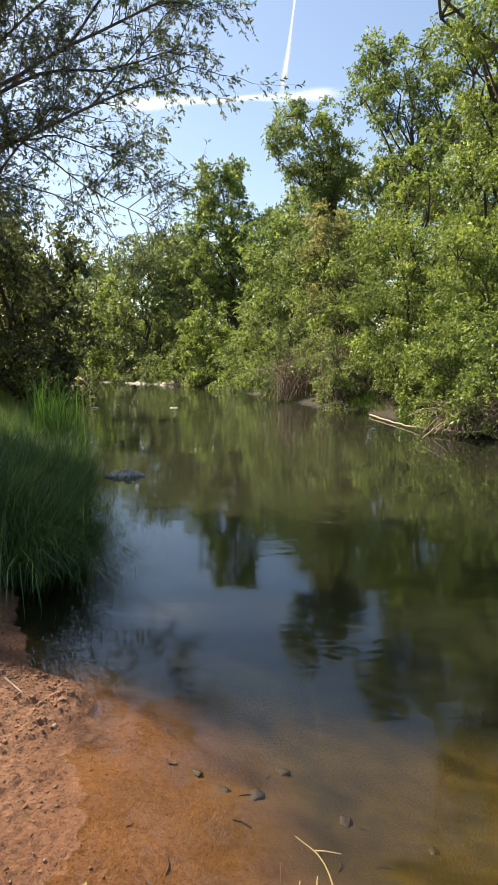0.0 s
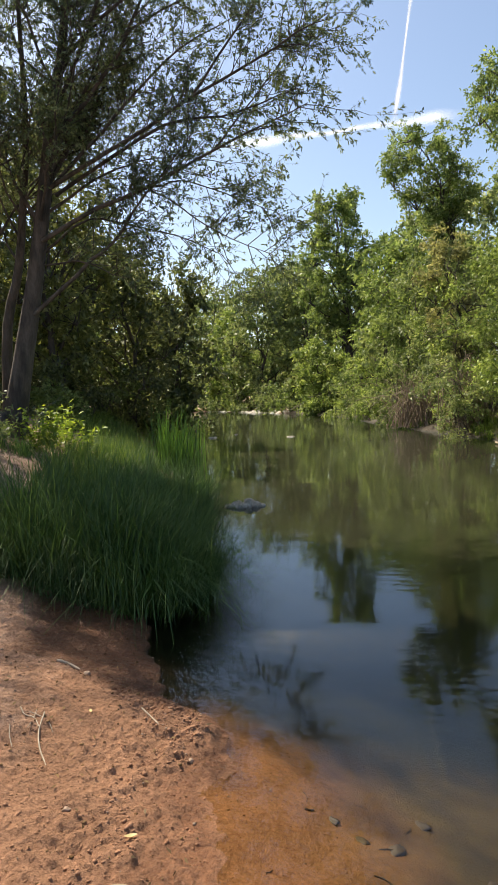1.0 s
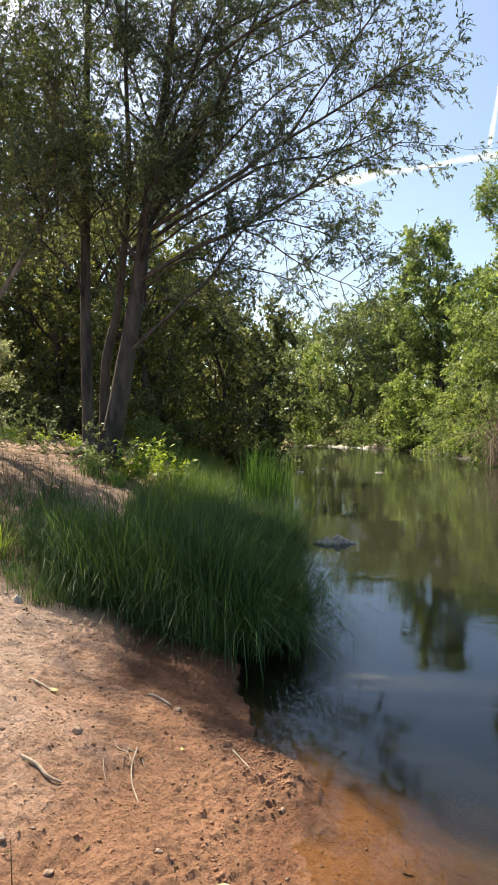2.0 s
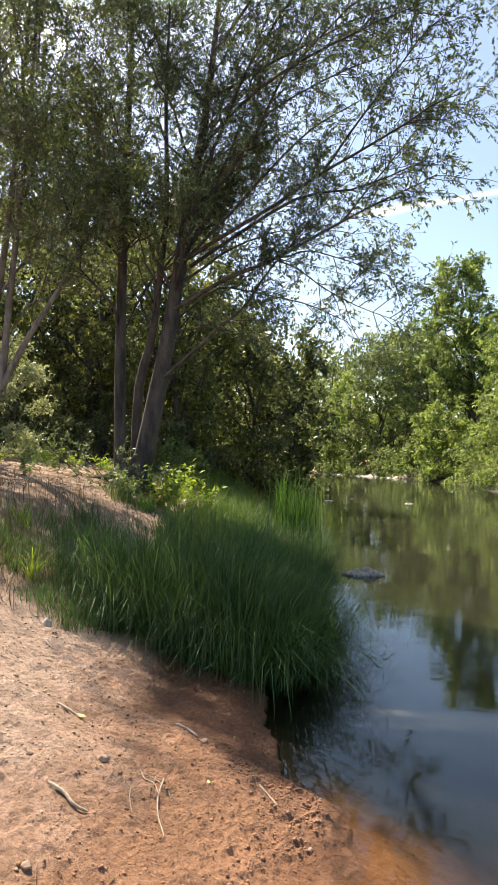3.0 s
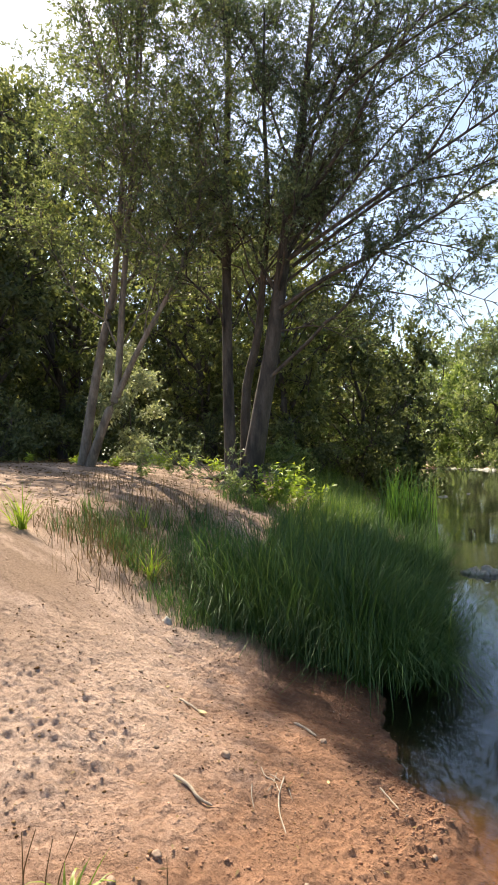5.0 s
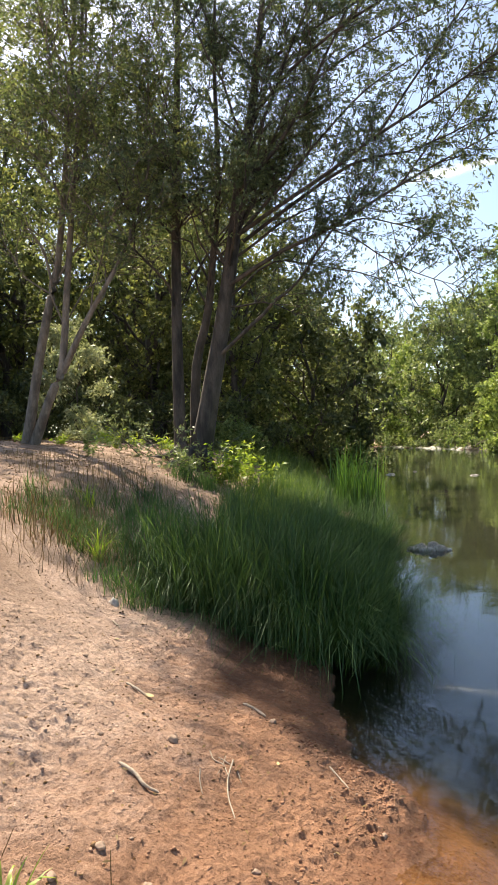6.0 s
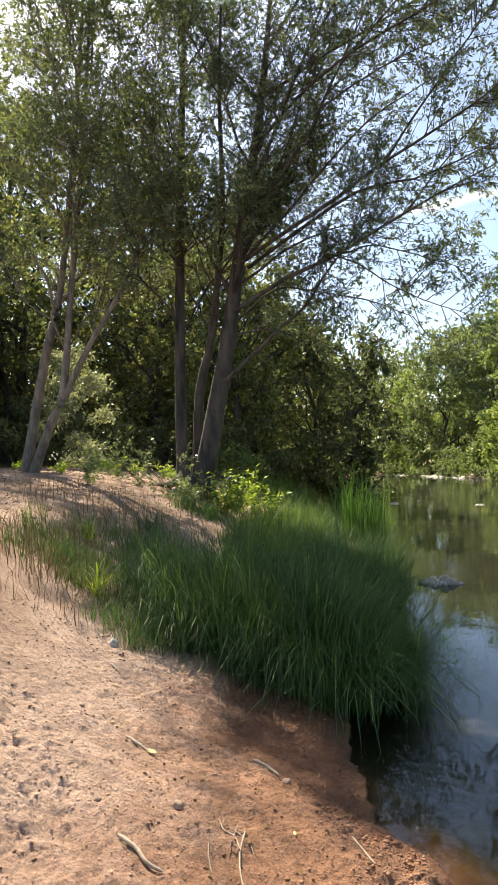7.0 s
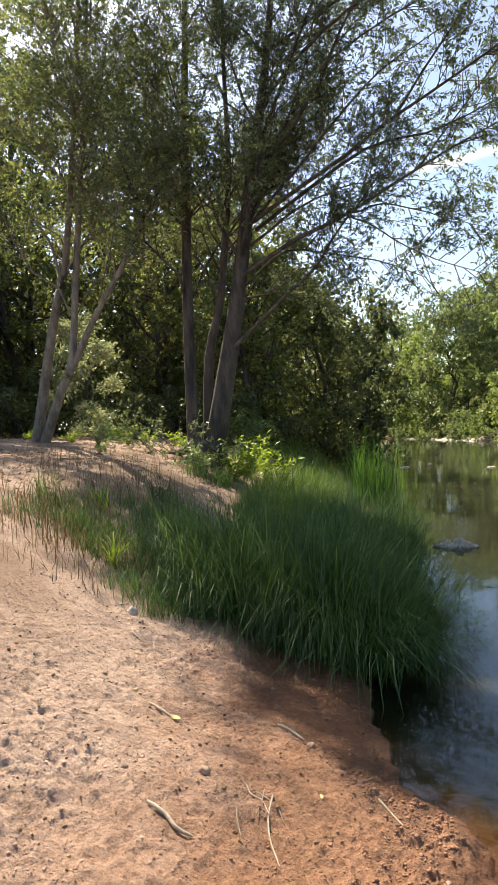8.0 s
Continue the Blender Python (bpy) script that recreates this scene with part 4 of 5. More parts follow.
stemmed_tree("willow", "open willow with three grey stems and small dark leaves", [
    ([(-7.64, 12.8, 1.2), (-7.62, 12.8, 3.94), (-7.47, 12.8, 7.5), (-7.35, 12.9, 10.3), (-7.2, 12.9, 13.0)], 0.145, 0.035),
    ([(-7.2, 12.75, 1.2), (-6.8, 12.75, 2.9), (-6.55, 12.8, 4.05), (-6.24, 12.8, 5.52), (-5.94, 12.8, 7.18), (-5.62, 12.9, 8.8), (-5.36, 12.9, 10.4), (-5.1, 13.0, 12.6)], 0.225, 0.035),
    ([(-7.45, 13.1, 1.2), (-7.34, 13.1, 3.4), (-6.99, 13.1, 4.6), (-6.73, 13.0, 5.9), (-6.54, 13.0, 7.4), (-6.52, 13.0, 9.7), (-6.45, 13.1, 11.8)], 0.12, 0.025),
], [
    ([(-6.5, 12.7, 3.62), (-5.24, 12.6, 4.52), (-4.63, 12.6, 4.95), (-3.9, 12.5, 5.77), (-3.0, 12.4, 6.57)], 0.055, 0.012),
    ([(-6.2, 12.7, 5.05), (-4.79, 12.4, 5.52), (-3.84, 12.4, 5.79), (-2.7, 12.3, 6.22), (-1.6, 12.3, 6.61), (-0.8, 12.2, 6.85)], 0.06, 0.010),
    ([(-6.35, 12.8, 4.8), (-5.38, 12.9, 5.43), (-4.66, 12.9, 5.31), (-3.44, 12.9, 4.93), (-2.6, 12.9, 4.5)], 0.035, 0.008),
    ([(-6.4, 12.8, 4.6), (-5.46, 12.8, 4.6), (-4.81, 12.8, 4.29)], 0.03, 0.010),
    ([(-5.9, 12.7, 6.9), (-4.5, 12.5, 8.09), (-3.75, 12.4, 9.24), (-3.1, 12.4, 10.37)], 0.06, 0.012),
    ([(-5.95, 12.7, 6.1), (-3.9, 12.2, 6.73), (-2.6, 12.2, 7.35), (-1.2, 12.1, 7.88), (-0.4, 12.0, 8.2)], 0.055, 0.010),
    ([(-5.9, 12.8, 5.95), (-3.67, 12.6, 6.9), (-2.34, 12.6, 7.0), (-1.0, 12.6, 7.3)], 0.05, 0.010),
    ([(-3.9, 12.5, 5.77), (-3.33, 12.5, 5.4), (-2.54, 12.5, 4.8), (-1.5, 12.5, 4.3)], 0.022, 0.007),
    ([(-3.8, 12.5, 5.8), (-3.2, 12.7, 5.9), (-2.4, 12.8, 5.58), (-1.5, 12.8, 5.2)], 0.022, 0.007),
    ([(-7.5, 12.8, 7.1), (-8.18, 12.6, 7.94), (-8.68, 12.5, 8.51), (-9.35, 12.5, 9.74)], 0.05, 0.012),
    ([(-7.5, 12.8, 6.5), (-6.88, 12.9, 6.78), (-6.3, 12.9, 7.3)], 0.03, 0.010),
    ([(-5.7, 12.8, 8.4), (-4.2, 12.2, 9.0), (-2.5, 11.8, 9.4), (-1.0, 11.6, 9.6)], 0.05, 0.010),
    ([(-5.5, 12.8, 9.4), (-4.0, 13.2, 10.2), (-2.4, 13.4, 10.8), (-1.2, 13.5, 11.0)], 0.045, 0.010),
    ([(-7.5, 12.8, 8.6), (-8.6, 13.4, 9.6), (-9.6, 13.8, 10.8)], 0.045, 0.010),
    ([(-5.3, 12.9, 10.5), (-3.6, 12.2, 11.6), (-2.4, 12.0, 12.3)], 0.04, 0.010),
    ([(-3.0, 12.3, 7.2), (-1.9, 11.9, 8.2), (-1.0, 11.6, 9.0), (-0.3, 11.4, 9.4)], 0.03, 0.008),
    ([(-3.6, 12.4, 9.4), (-2.4, 12.2, 10.2), (-1.2, 12.0, 10.5), (-0.2, 11.9, 10.5)], 0.03, 0.008),
    ([(-4.2, 12.3, 8.5), (-3.4, 12.8, 9.2), (-2.3, 13.0, 9.6), (-1.4, 13.0, 9.7)], 0.03, 0.008),
    ([(-4.6, 12.6, 9.6), (-3.6, 12.6, 10.9), (-2.4, 12.5, 11.6), (-1.4, 12.5, 11.8)], 0.03, 0.008),
    ([(-2.6, 12.3, 6.25), (-1.8, 12.5, 7.2), (-1.0, 12.6, 8.1)], 0.025, 0.007),
    ([(-6.0, 12.8, 6.6), (-5.2, 12.9, 7.9), (-4.7, 13.0, 9.2), (-4.3, 13.0, 10.6)], 0.05, 0.010),
    ([(-5.95, 12.8, 7.2), (-5.0, 12.5, 8.6), (-4.2, 12.3, 10.0), (-3.6, 12.2, 11.2)], 0.05, 0.010),
    ([(-6.1, 12.8, 6.0), (-5.0, 12.9, 7.0), (-4.1, 13.0, 7.9), (-3.2, 13.1, 8.6), (-2.2, 13.1, 9.0)], 0.05, 0.010),
    ([(-6.2, 12.8, 5.6), (-5.2, 13.0, 6.2), (-4.4, 13.1, 6.5), (-3.4, 13.2, 6.6)], 0.04, 0.010),
    ([(-5.75, 12.8, 8.0), (-5.3, 13.1, 9.4), (-4.9, 13.2, 10.6)], 0.04, 0.010),
    ([(-6.15, 12.8, 5.9), (-5.6, 12.5, 6.9), (-5.2, 12.3, 7.8), (-4.9, 12.2, 8.6)], 0.035, 0.010),
    ([(-7.5, 12.7, 1.75), (-7.75, 12.4, 1.52), (-8.1, 12.0, 1.45), (-8.4, 11.8, 1.35)], 0.12, 0.05),
    ([(-7.2, 12.7, 1.75), (-7.2, 12.3, 1.5), (-7.3, 11.8, 1.38), (-7.4, 11.5, 1.25)], 0.14, 0.05),
    ([(-7.1, 12.7, 1.8), (-6.8, 12.5, 1.45), (-6.5, 12.2, 1.2)], 0.13, 0.05),
], 12, LEAF_WILLOW, BARK, 0.080, 8.0, 9.6, 15, base=(-7.3, 12.8, 1.4))

stemmed_tree("alder", "slim tree with pale leaning stems on the sand", [
    ([(-10.75, 11.4, 1.7), (-10.28, 11.4, 3.62), (-9.87, 11.4, 4.99), (-9.68, 11.4, 5.44), (-9.4, 11.4, 7.13), (-9.2, 11.5, 9.16), (-9.0, 11.6, 11.6), (-8.9, 11.6, 13.4)], 0.115, 0.02),
    ([(-10.5, 11.3, 1.7), (-9.86, 11.3, 2.98), (-9.55, 11.3, 3.54), (-9.31, 11.3, 5.36), (-9.08, 11.3, 7.03), (-8.88, 11.3, 8.46), (-8.7, 11.4, 10.9), (-8.6, 11.4, 12.8)], 0.105, 0.02),
    ([(-9.57, 11.32, 3.4), (-8.96, 11.3, 4.28), (-8.57, 11.3, 4.79), (-7.96, 11.4, 5.7), (-7.44, 11.5, 7.01), (-7.2, 11.6, 8.2)], 0.07, 0.02),
], [
    ([(-9.8, 11.4, 5.15), (-9.94, 11.35, 5.95), (-10.21, 11.3, 6.41), (-10.4, 11.2, 6.6)], 0.045, 0.012),
    ([(-9.4, 11.4, 7.1), (-10.4, 11.2, 8.2), (-11.3, 11.1, 9.2)], 0.04, 0.010),
    ([(-9.08, 11.3, 7.0), (-8.3, 10.9, 8.0), (-7.8, 10.7, 9.2)], 0.035, 0.010),
    ([(-9.25, 11.4, 8.6), (-10.6, 11.6, 9.8), (-11.6, 11.8, 10.8)], 0.035, 0.010),
    ([(-9.2, 11.4, 8.5), (-8.95, 10.5, 9.9), (-8.6, 9.4, 11.2)], 0.035, 0.010),
    ([(-8.85, 11.3, 8.7), (-8.3, 10.3, 10.0), (-7.9, 9.3, 11.0)], 0.035, 0.010),
    ([(-8.7, 11.4, 9.8), (-8.0, 10.7, 11.0), (-7.3, 10.2, 12.0)], 0.03, 0.010),
], 13, LEAF_ALDER, BARK_PALE, 0.088, 7.4, 8.2, 12, 0.42, base=(-10.5, 11.4, 1.95))


# ---- grass ----
def blades(points, length, width, bend, segs=5, spread=0.35, lean=None):
    """Arching blades of grass at points on the ground; lean: a drift that all share."""
    n = len(points)
    length = length * rng.uniform(0.5, 1.15, n)
    ang = rng.uniform(0, 2 * np.pi, n)
    h = np.stack([np.cos(ang), np.sin(ang), np.zeros(n)], 1)
    drift = np.stack([cells(points[:, 0], points[:, 1], 71, 0.3) - 0.5, cells(points[:, 0], points[:, 1], 72, 0.3) - 0.5, np.zeros(n)], 1) * 0.9
    h = unit(h + drift + (np.array(lean) if lean is not None else 0) + 1e-4)
    side = np.stack([-h[:, 1], h[:, 0], np.zeros(n)], 1)
    length = length * (0.5 + 0.5 * cells(points[:, 0], points[:, 1], 73, 0.3) + 0.4 * cells(points[:, 0], points[:, 1], 74, 0.8))
    th = rng.uniform(0.02, spread, n)
    rate = rng.uniform(0.15, 1.7, n)
    wide = width * rng.uniform(0.6, 1.3, n)
    rows, p = [], points.copy()
    for k in range(segs + 1):
        w = wide * (1 - (k / segs) ** 1.6) * 0.5 + 0.0004
        rows.append(np.stack([p - side * w[:, None], p + side * w[:, None]], 1))
        p = p + (h * np.sin(th)[:, None] + np.array([0, 0, 1]) * np.cos(th)[:, None]) * (length / segs)[:, None]
        th = th + bend * 1.6 * (k + 0.5) / segs / segs * rate
    v = np.stack(rows, 1).reshape(n, -1, 3)
    k = np.arange(segs)
    q = np.stack([2 * k, 2 * k + 1, 2 * k + 3, 2 * k + 2], -1)
    return v.reshape(-1, 3), (q[None] + (np.arange(n) * 2 * (segs + 1))[:, None, None]).reshape(-1, 4)


def scatter(n, cx, cy, rx, ry, turn=0.0, tufts=0):
    a, r = rng.uniform(0, 2 * np.pi, n), np.sqrt(rng.uniform(0, 1, n))
    u, w = r * np.cos(a) * rx, r * np.sin(a) * ry
    c, s = math.cos(radians(turn)), math.sin(radians(turn))
    x, y = cx + u * c - w * s, cy + u * s + w * c
    if tufts:
        pick = rng.integers(0, tufts, n)
        x, y = x[pick] + rng.normal(0, 0.06, n), y[pick] + rng.normal(0, 0.06, n)
    return np.stack([x, y, np.maximum(height(x, y), -0.15) - 0.01], 1)


def grass(name, label, patches, material):
    v, f = join(*[blades(scatter(n, cx, cy, rx, ry, tn, tf), ln, wd, bd, 4, sp, lean) for n, cx, cy, rx, ry, tn, tf, ln, wd, bd, sp, lean in patches])
    return tagged(mesh_object(name, v, f, material), label, "grass", kind="stuff")


grass("tall_grass", "tall arching green grass in shade at the water's edge", [
    (4200, -2.9, 6.6, 0.85, 1.5, 15, 150, 1.3, 0.009, 3.8, 0.9, None),
    (1800, -2.8, 6.3, 0.8, 1.4, 15, 0, 1.3, 0.006, 4.0, 1.1, None),
    (3200, -2.15, 5.9, 0.45, 1.0, 10, 90, 1.15, 0.009, 4.4, 0.9, (0.7, -0.3, 0)),
    (700, -1.85, 6.2, 0.3, 1.0, 10, 0, 1.35, 0.006, 4.8, 1.1, (1.0, -0.2, 0)),
    (3000, -3.3, 5.8, 0.6, 0.75, 40, 80, 0.95, 0.009, 4.2, 0.9, (0.1, -0.5, 0)),
    # short dense under-layer, added to block light at the clump's foot
    (3600, -2.5, 6.2, 0.7, 1.3, 15, 0, 0.55, 0.009, 2.6, 1.1, None),
    (3000, -2.9, 8.6, 0.65, 1.6, 12, 110, 1.2, 0.010, 4.0, 0.8, (0.4, -0.1, 0)),
    (2200, -3.3, 10.8, 0.6, 1.6, 10, 100, 1.05, 0.011, 3.6, 0.8, (0.4, 0, 0)),
    (1500, -4.5, 11.6, 0.6, 2.0, 10, 100, 0.8, 0.011, 2.6, 0.7, None),
    (1500, -5.6, 15.0, 0.9, 2.4, 15, 100, 0.8, 0.013, 2.4, 0.7, None),
], GRASS)
grass("sunlit_grass", "green grass behind the tall clump, coloured as lit by sun", [
    (2200, -4.7, 10.4, 0.6, 1.6, 10, 90, 0.75, 0.009, 1.7, 0.5, None),
    (2200, -5.3, 13.6, 0.7, 1.8, 10, 90, 0.75, 0.011, 1.5, 0.5, None),
    (2500, -7.2, 18.5, 0.9, 2.6, 25, 110, 0.8, 0.013, 1.4, 0.5, None),
    (2500, -10.5, 26, 1.2, 4.0, 20, 110, 0.9, 0.018, 1.4, 0.5, None),
], GRASS_LIT)
grass("low_grass", "low green grass on the sand by the clump", [
    (900, -4.3, 5.6, 0.5, 0.7, 30, 60, 0.35, 0.006, 1.8, 0.8, None),
    (700, -5.0, 5.5, 0.5, 0.8, 40, 50, 0.3, 0.006, 1.8, 0.9, None),
    (400, -5.5, 6.6, 0.6, 0.8, 40, 40, 0.3, 0.006, 1.8, 0.9, None),
    (700, -3.5, 4.9, 0.35, 0.3, 30, 40, 0.3, 0.006, 1.8, 0.8, None),
    (800, -5.0, 7.4, 0.5, 1.2, 20, 50, 0.4, 0.007, 1.7, 0.7, None),
    (500, -6.4, 11.2, 0.4, 0.5, 0, 30, 0.4, 0.009, 1.5, 0.6, None),
], GRASS)
grass("bank_grass", "green grass and herbs along the far waterline", [
    (1200, 4.6, 17.5, 0.5, 2.6, 0, 60, 0.5, 0.012, 1.8, 0.8, (-0.5, 0, 0)), (1200, 4.2, 24, 0.5, 3.0, 0, 60, 0.5, 0.014, 1.8, 0.8, (-0.5, 0, 0)),
    (900, 2.2, 31, 0.7, 3.0, 25, 50, 0.5, 0.016, 1.8, 0.8, (-0.5, 0, 0)), (900, 0.2, 42, 0.8, 5.0, 12, 50, 0.6, 0.02, 1.8, 0.8, (-0.5, 0, 0)),
    (900, -3.4, 57, 1.2, 6.0, 20, 50, 0.6, 0.026, 1.8, 0.8, None), (900, -10.5, 76, 1.5, 9.0, 20, 50, 0.8, 0.035, 1.8, 0.8, None)], GRASS_LIT)
grass("cattail_bed", "upright green cattail blades standing in the shallows", [(300, -4.45, 15.6, 0.55, 0.75, 0, 60, 1.75, 0.022, 0.9, 0.25, None), (120, -5.0, 16.4, 0.4, 0.5, 0, 30, 1.5, 0.02, 0.9, 0.25, None)], CATTAIL)
grass("dry_stalks", "dry brown stalks left standing on the sand", [
    (420, -5.0, 5.4, 0.7, 1.0, 40, 0, 0.34, 0.006, 1.2, 0.9, None), (340, -4.6, 5.6, 0.6, 1.2, 35, 0, 0.34, 0.006, 1.0, 0.8, None), (80, -4.1, 4.5, 0.5, 0.4, 30, 0, 0.26, 0.005, 1.0, 0.9, None), (170, -5.8, 8.5, 0.9, 1.6, 20, 0, 0.3, 0.008, 0.8, 0.8, None), (260, -7.2, 9.2, 1.5, 1.6, 20, 0, 0.26, 0.007, 0.8, 0.9, None), (260, -6.2, 7.6, 0.9, 1.0, 30, 0, 0.34, 0.006, 0.9, 0.8, None)], DRY_STEM)


# ---- weeds ----
def herb(label, x, y, height_m, spread, stems, leaf, material, slim=0.4):
    """A leafy weed: thin stems with leaves along them."""
    base = on_ground(x, y, 0.01)
    root = thing("weed", base, label, "weed", "weeds on the sand")
    n = stems
    ang, ln = rng.uniform(0, 2 * np.pi, n), height_m * rng.uniform(0.55, 1.1, n)
    tip = np.stack([np.cos(ang) * spread * rng.uniform(0.2, 1, n), np.sin(ang) * spread * rng.uniform(0.2, 1, n), ln], 1)
    start = tip * np.array([0.35, 0.35, 0])
    u = np.linspace(0, 1, 5)
    p = start[:, None] + (tip - start)[:, None] * u[None, :, None]
    p[..., :2] += (u ** 2)[None, :, None] * tip[:, None, :2] * 0.3
    tagged(mesh_object("stalkwork", *tube_set(p, np.full(n, 0.004), np.full(n, 0.0015)), material, root), kind="stuff")
    k = 14
    v = rng.uniform(0.15, 1.0, (n, k))
    at = start[:, None] + (tip - start)[:, None] * v[..., None]
    at[..., :2] += (v ** 2)[..., None] * tip[:, None, :2] * 0.3
    way = unit(rng.normal(0, 1, at.shape) * (1, 1, 0.4) + np.array([0, 0, 0.25]))
    lf = leaf * rng.uniform(0.6, 1.25, n * k)
    mesh_object("leaves", *leaf_quads(at.reshape(-1, 3), way.reshape(-1, 3), lf, lf * slim, 0.8), material, root)
    return root


FRESH = "bright yellow-green leafy weed growing on the sand"
for x, y, h, s, n, lf in [(-6.3, 12.2, 0.95, 0.55, 34, 0.13), (-5.9, 12.9, 0.75, 0.5, 26, 0.13), (-6.6, 13.3, 0.8, 0.5, 24, 0.13), (-10.2, 11.9, 0.25, 0.16, 8, 0.10), (-11.1, 11.6, 0.22, 0.2, 8, 0.09),
                          (-11.0, 14.6, 0.45, 0.5, 16, 0.12), (-10.4, 15.2, 0.3, 0.35, 10, 0.12), (-9.6, 15.4, 0.35, 0.3, 10, 0.12), (-9.2, 12.6, 0.25, 0.15, 7, 0.09), (-12.0, 11.0, 0.2, 0.2, 7, 0.09)]:
    herb(FRESH, x, y, h, s, n, lf, WEED)
for x, y, h, s, n, lf in [(-8.4, 10.6, 0.45, 0.28, 10, 0.09), (-6.9, 11.6, 0.5, 0.35, 14, 0.10), (-8.2, 13.6, 0.4, 0.3, 10, 0.1)]:
    herb("dull green weed growing by the tree's foot", x, y, h, s, n, lf, LEAF_MID)


def leafy_tuft(label, x, y, n, length, width, bend, spread, material):
    """A single tuft of broad grass blades."""
    p = np.tile(np.array(on_ground(x, y, 0.01)), (n, 1)) + rng.normal(0, 0.03, (n, 3)) * (1, 1, 0)
    v, f = blades(p, length, width, bend, 6, spread)
    return tagged(mesh_object("grass_tuft", v, f, material), label, "grass tuft", "grass tufts")


leafy_tuft("bright green tuft of broad grass blades", -4.08, 5.1, 34, 0.42, 0.016, 2.0, 0.7, WEED)
leafy_tuft("yellow-green tuft of grass on the sand", -5.2, 4.55, 60, 0.5, 0.014, 1.6, 0.8, WEED)
leafy_tuft("yellow-green tuft of grass on the sand", -5.35, 6.6, 26, 0.4, 0.014, 1.6, 0.6, WEED)
leafy_tuft("broad-bladed green grass tuft near the camera", -1.98, 1.78, 14, 0.27, 0.020, 2.6, 1.2, WEED)
leafy_tuft("broad-bladed green grass tuft near the camera", -1.78, 1.74, 10, 0.26, 0.018, 2.6, 1.3, WEED)


# ---- stones, sticks and clods ----
def ico():
    g = (1 + 5 ** 0.5) / 2
    v = unit(np.array([(-1, g, 0), (1, g, 0), (-1, -g, 0), (1, -g, 0), (0, -1, g), (0, 1, g), (0, -1, -g), (0, 1, -g), (g, 0, -1), (g, 0, 1), (-g, 0, -1), (-g, 0, 1)], float))
    f = np.array([(0, 11, 5), (0, 5, 1), (0, 1, 7), (0, 7, 10), (0, 10, 11), (1, 5, 9), (5, 11, 4), (11, 10, 2), (10, 7, 6), (7, 1, 8), (3, 9, 4), (3, 4, 2), (3, 2, 6), (3, 6, 8), (3, 8, 9), (4, 9, 5), (2, 4, 11), (6, 2, 10), (8, 6, 7), (9, 8, 1)])
    return v, f


def lump_set(at, size, flat=0.6, rough=0.25):
    v, f = ico()
    n = len(at)
    s = size[:, None, None] * rng.uniform(1 - rough, 1 + rough, (n, 12, 1)) * rng.uniform(0.7, 1.3, (n, 1, 3)) * (1, 1, flat)
    return (at[:, None] + v[None] * s).reshape(-1, 3), (f[None] + (np.arange(n) * 12)[:, None, None]).reshape(-1, 3)


def shell(name, x, y, size, material, label, category, group="", sink=0.3, flat=0.55, z=None, seed=1):
    """A rounded stone of uneven shape."""
    bm = bmesh.new()
    bmesh.ops.create_icosphere(bm, subdivisions=3, radius=1)
    for w in bm.verts:
        k = noise.noise(w.co * 1.3 + Vector((seed * 3.7, 0, 0))) * 0.4 + noise.noise(w.co * 3.1 + Vector((0, seed * 2.1, 0))) * 0.2
        w.co = Vector((w.co.x * size[0], w.co.y * size[1], w.co.z * size[2])) * (1 + k)
    me = bpy.data.meshes.new(name)
    bm.to_mesh(me)
    bm.free()
    me.polygons.foreach_set("use_smooth", np.ones(len(me.polygons), bool))
    me.materials.append(material)
    ob = tagged(new(name, me), label, category, group)
    g = on_ground(x, y)
    ob.location = (x, y, (g[2] if z is None else z) + size[2] * (0.5 - sink))
    ob.rotation_euler = (0, 0, seed * 1.7)
    return ob


def strewn(n, x0, x1, y0, y1, lo, hi):
    x, y = rng.uniform(x0, x1, n), rng.uniform(y0, y1, n)
    z = relief(x, y)
    keep = (z > lo) & (z < hi)
    return x[keep], y[keep], z[keep]


def crumb_set(at, size, flat=0.7):
    """Small eight-sided crumbs, each uneven."""
    v = np.array([(1, 0, 0), (0, 1, 0), (-1, 0, 0), (0, -1, 0), (0, 0, 1), (0, 0, -1)], float)
    f = np.array([(0, 1, 4), (1, 2, 4), (2, 3, 4), (3, 0, 4), (1, 0, 5), (2, 1, 5), (3, 2, 5), (0, 3, 5)])
    n = len(at)
    a = rng.uniform(0, 6.28, n)
    turn = np.stack([np.stack([np.cos(a), -np.sin(a), 0 * a], 1), np.stack([np.sin(a), np.cos(a), 0 * a], 1), np.tile((0.0, 0.0, 1.0), (n, 1))], 1)
    w = v[None] * size[:, None, None] * rng.uniform(0.55, 1.4, (n, 6, 1)) * (1, 1, flat) + rng.normal(0, 0.2, (n, 6, 3)) * size[:, None, None]
    return (at[:, None] + np.einsum("nij,nkj->nki", turn, w)).reshape(-1, 3), (f[None] + (np.arange(n) * 6)[:, None, None]).reshape(-1, 3)


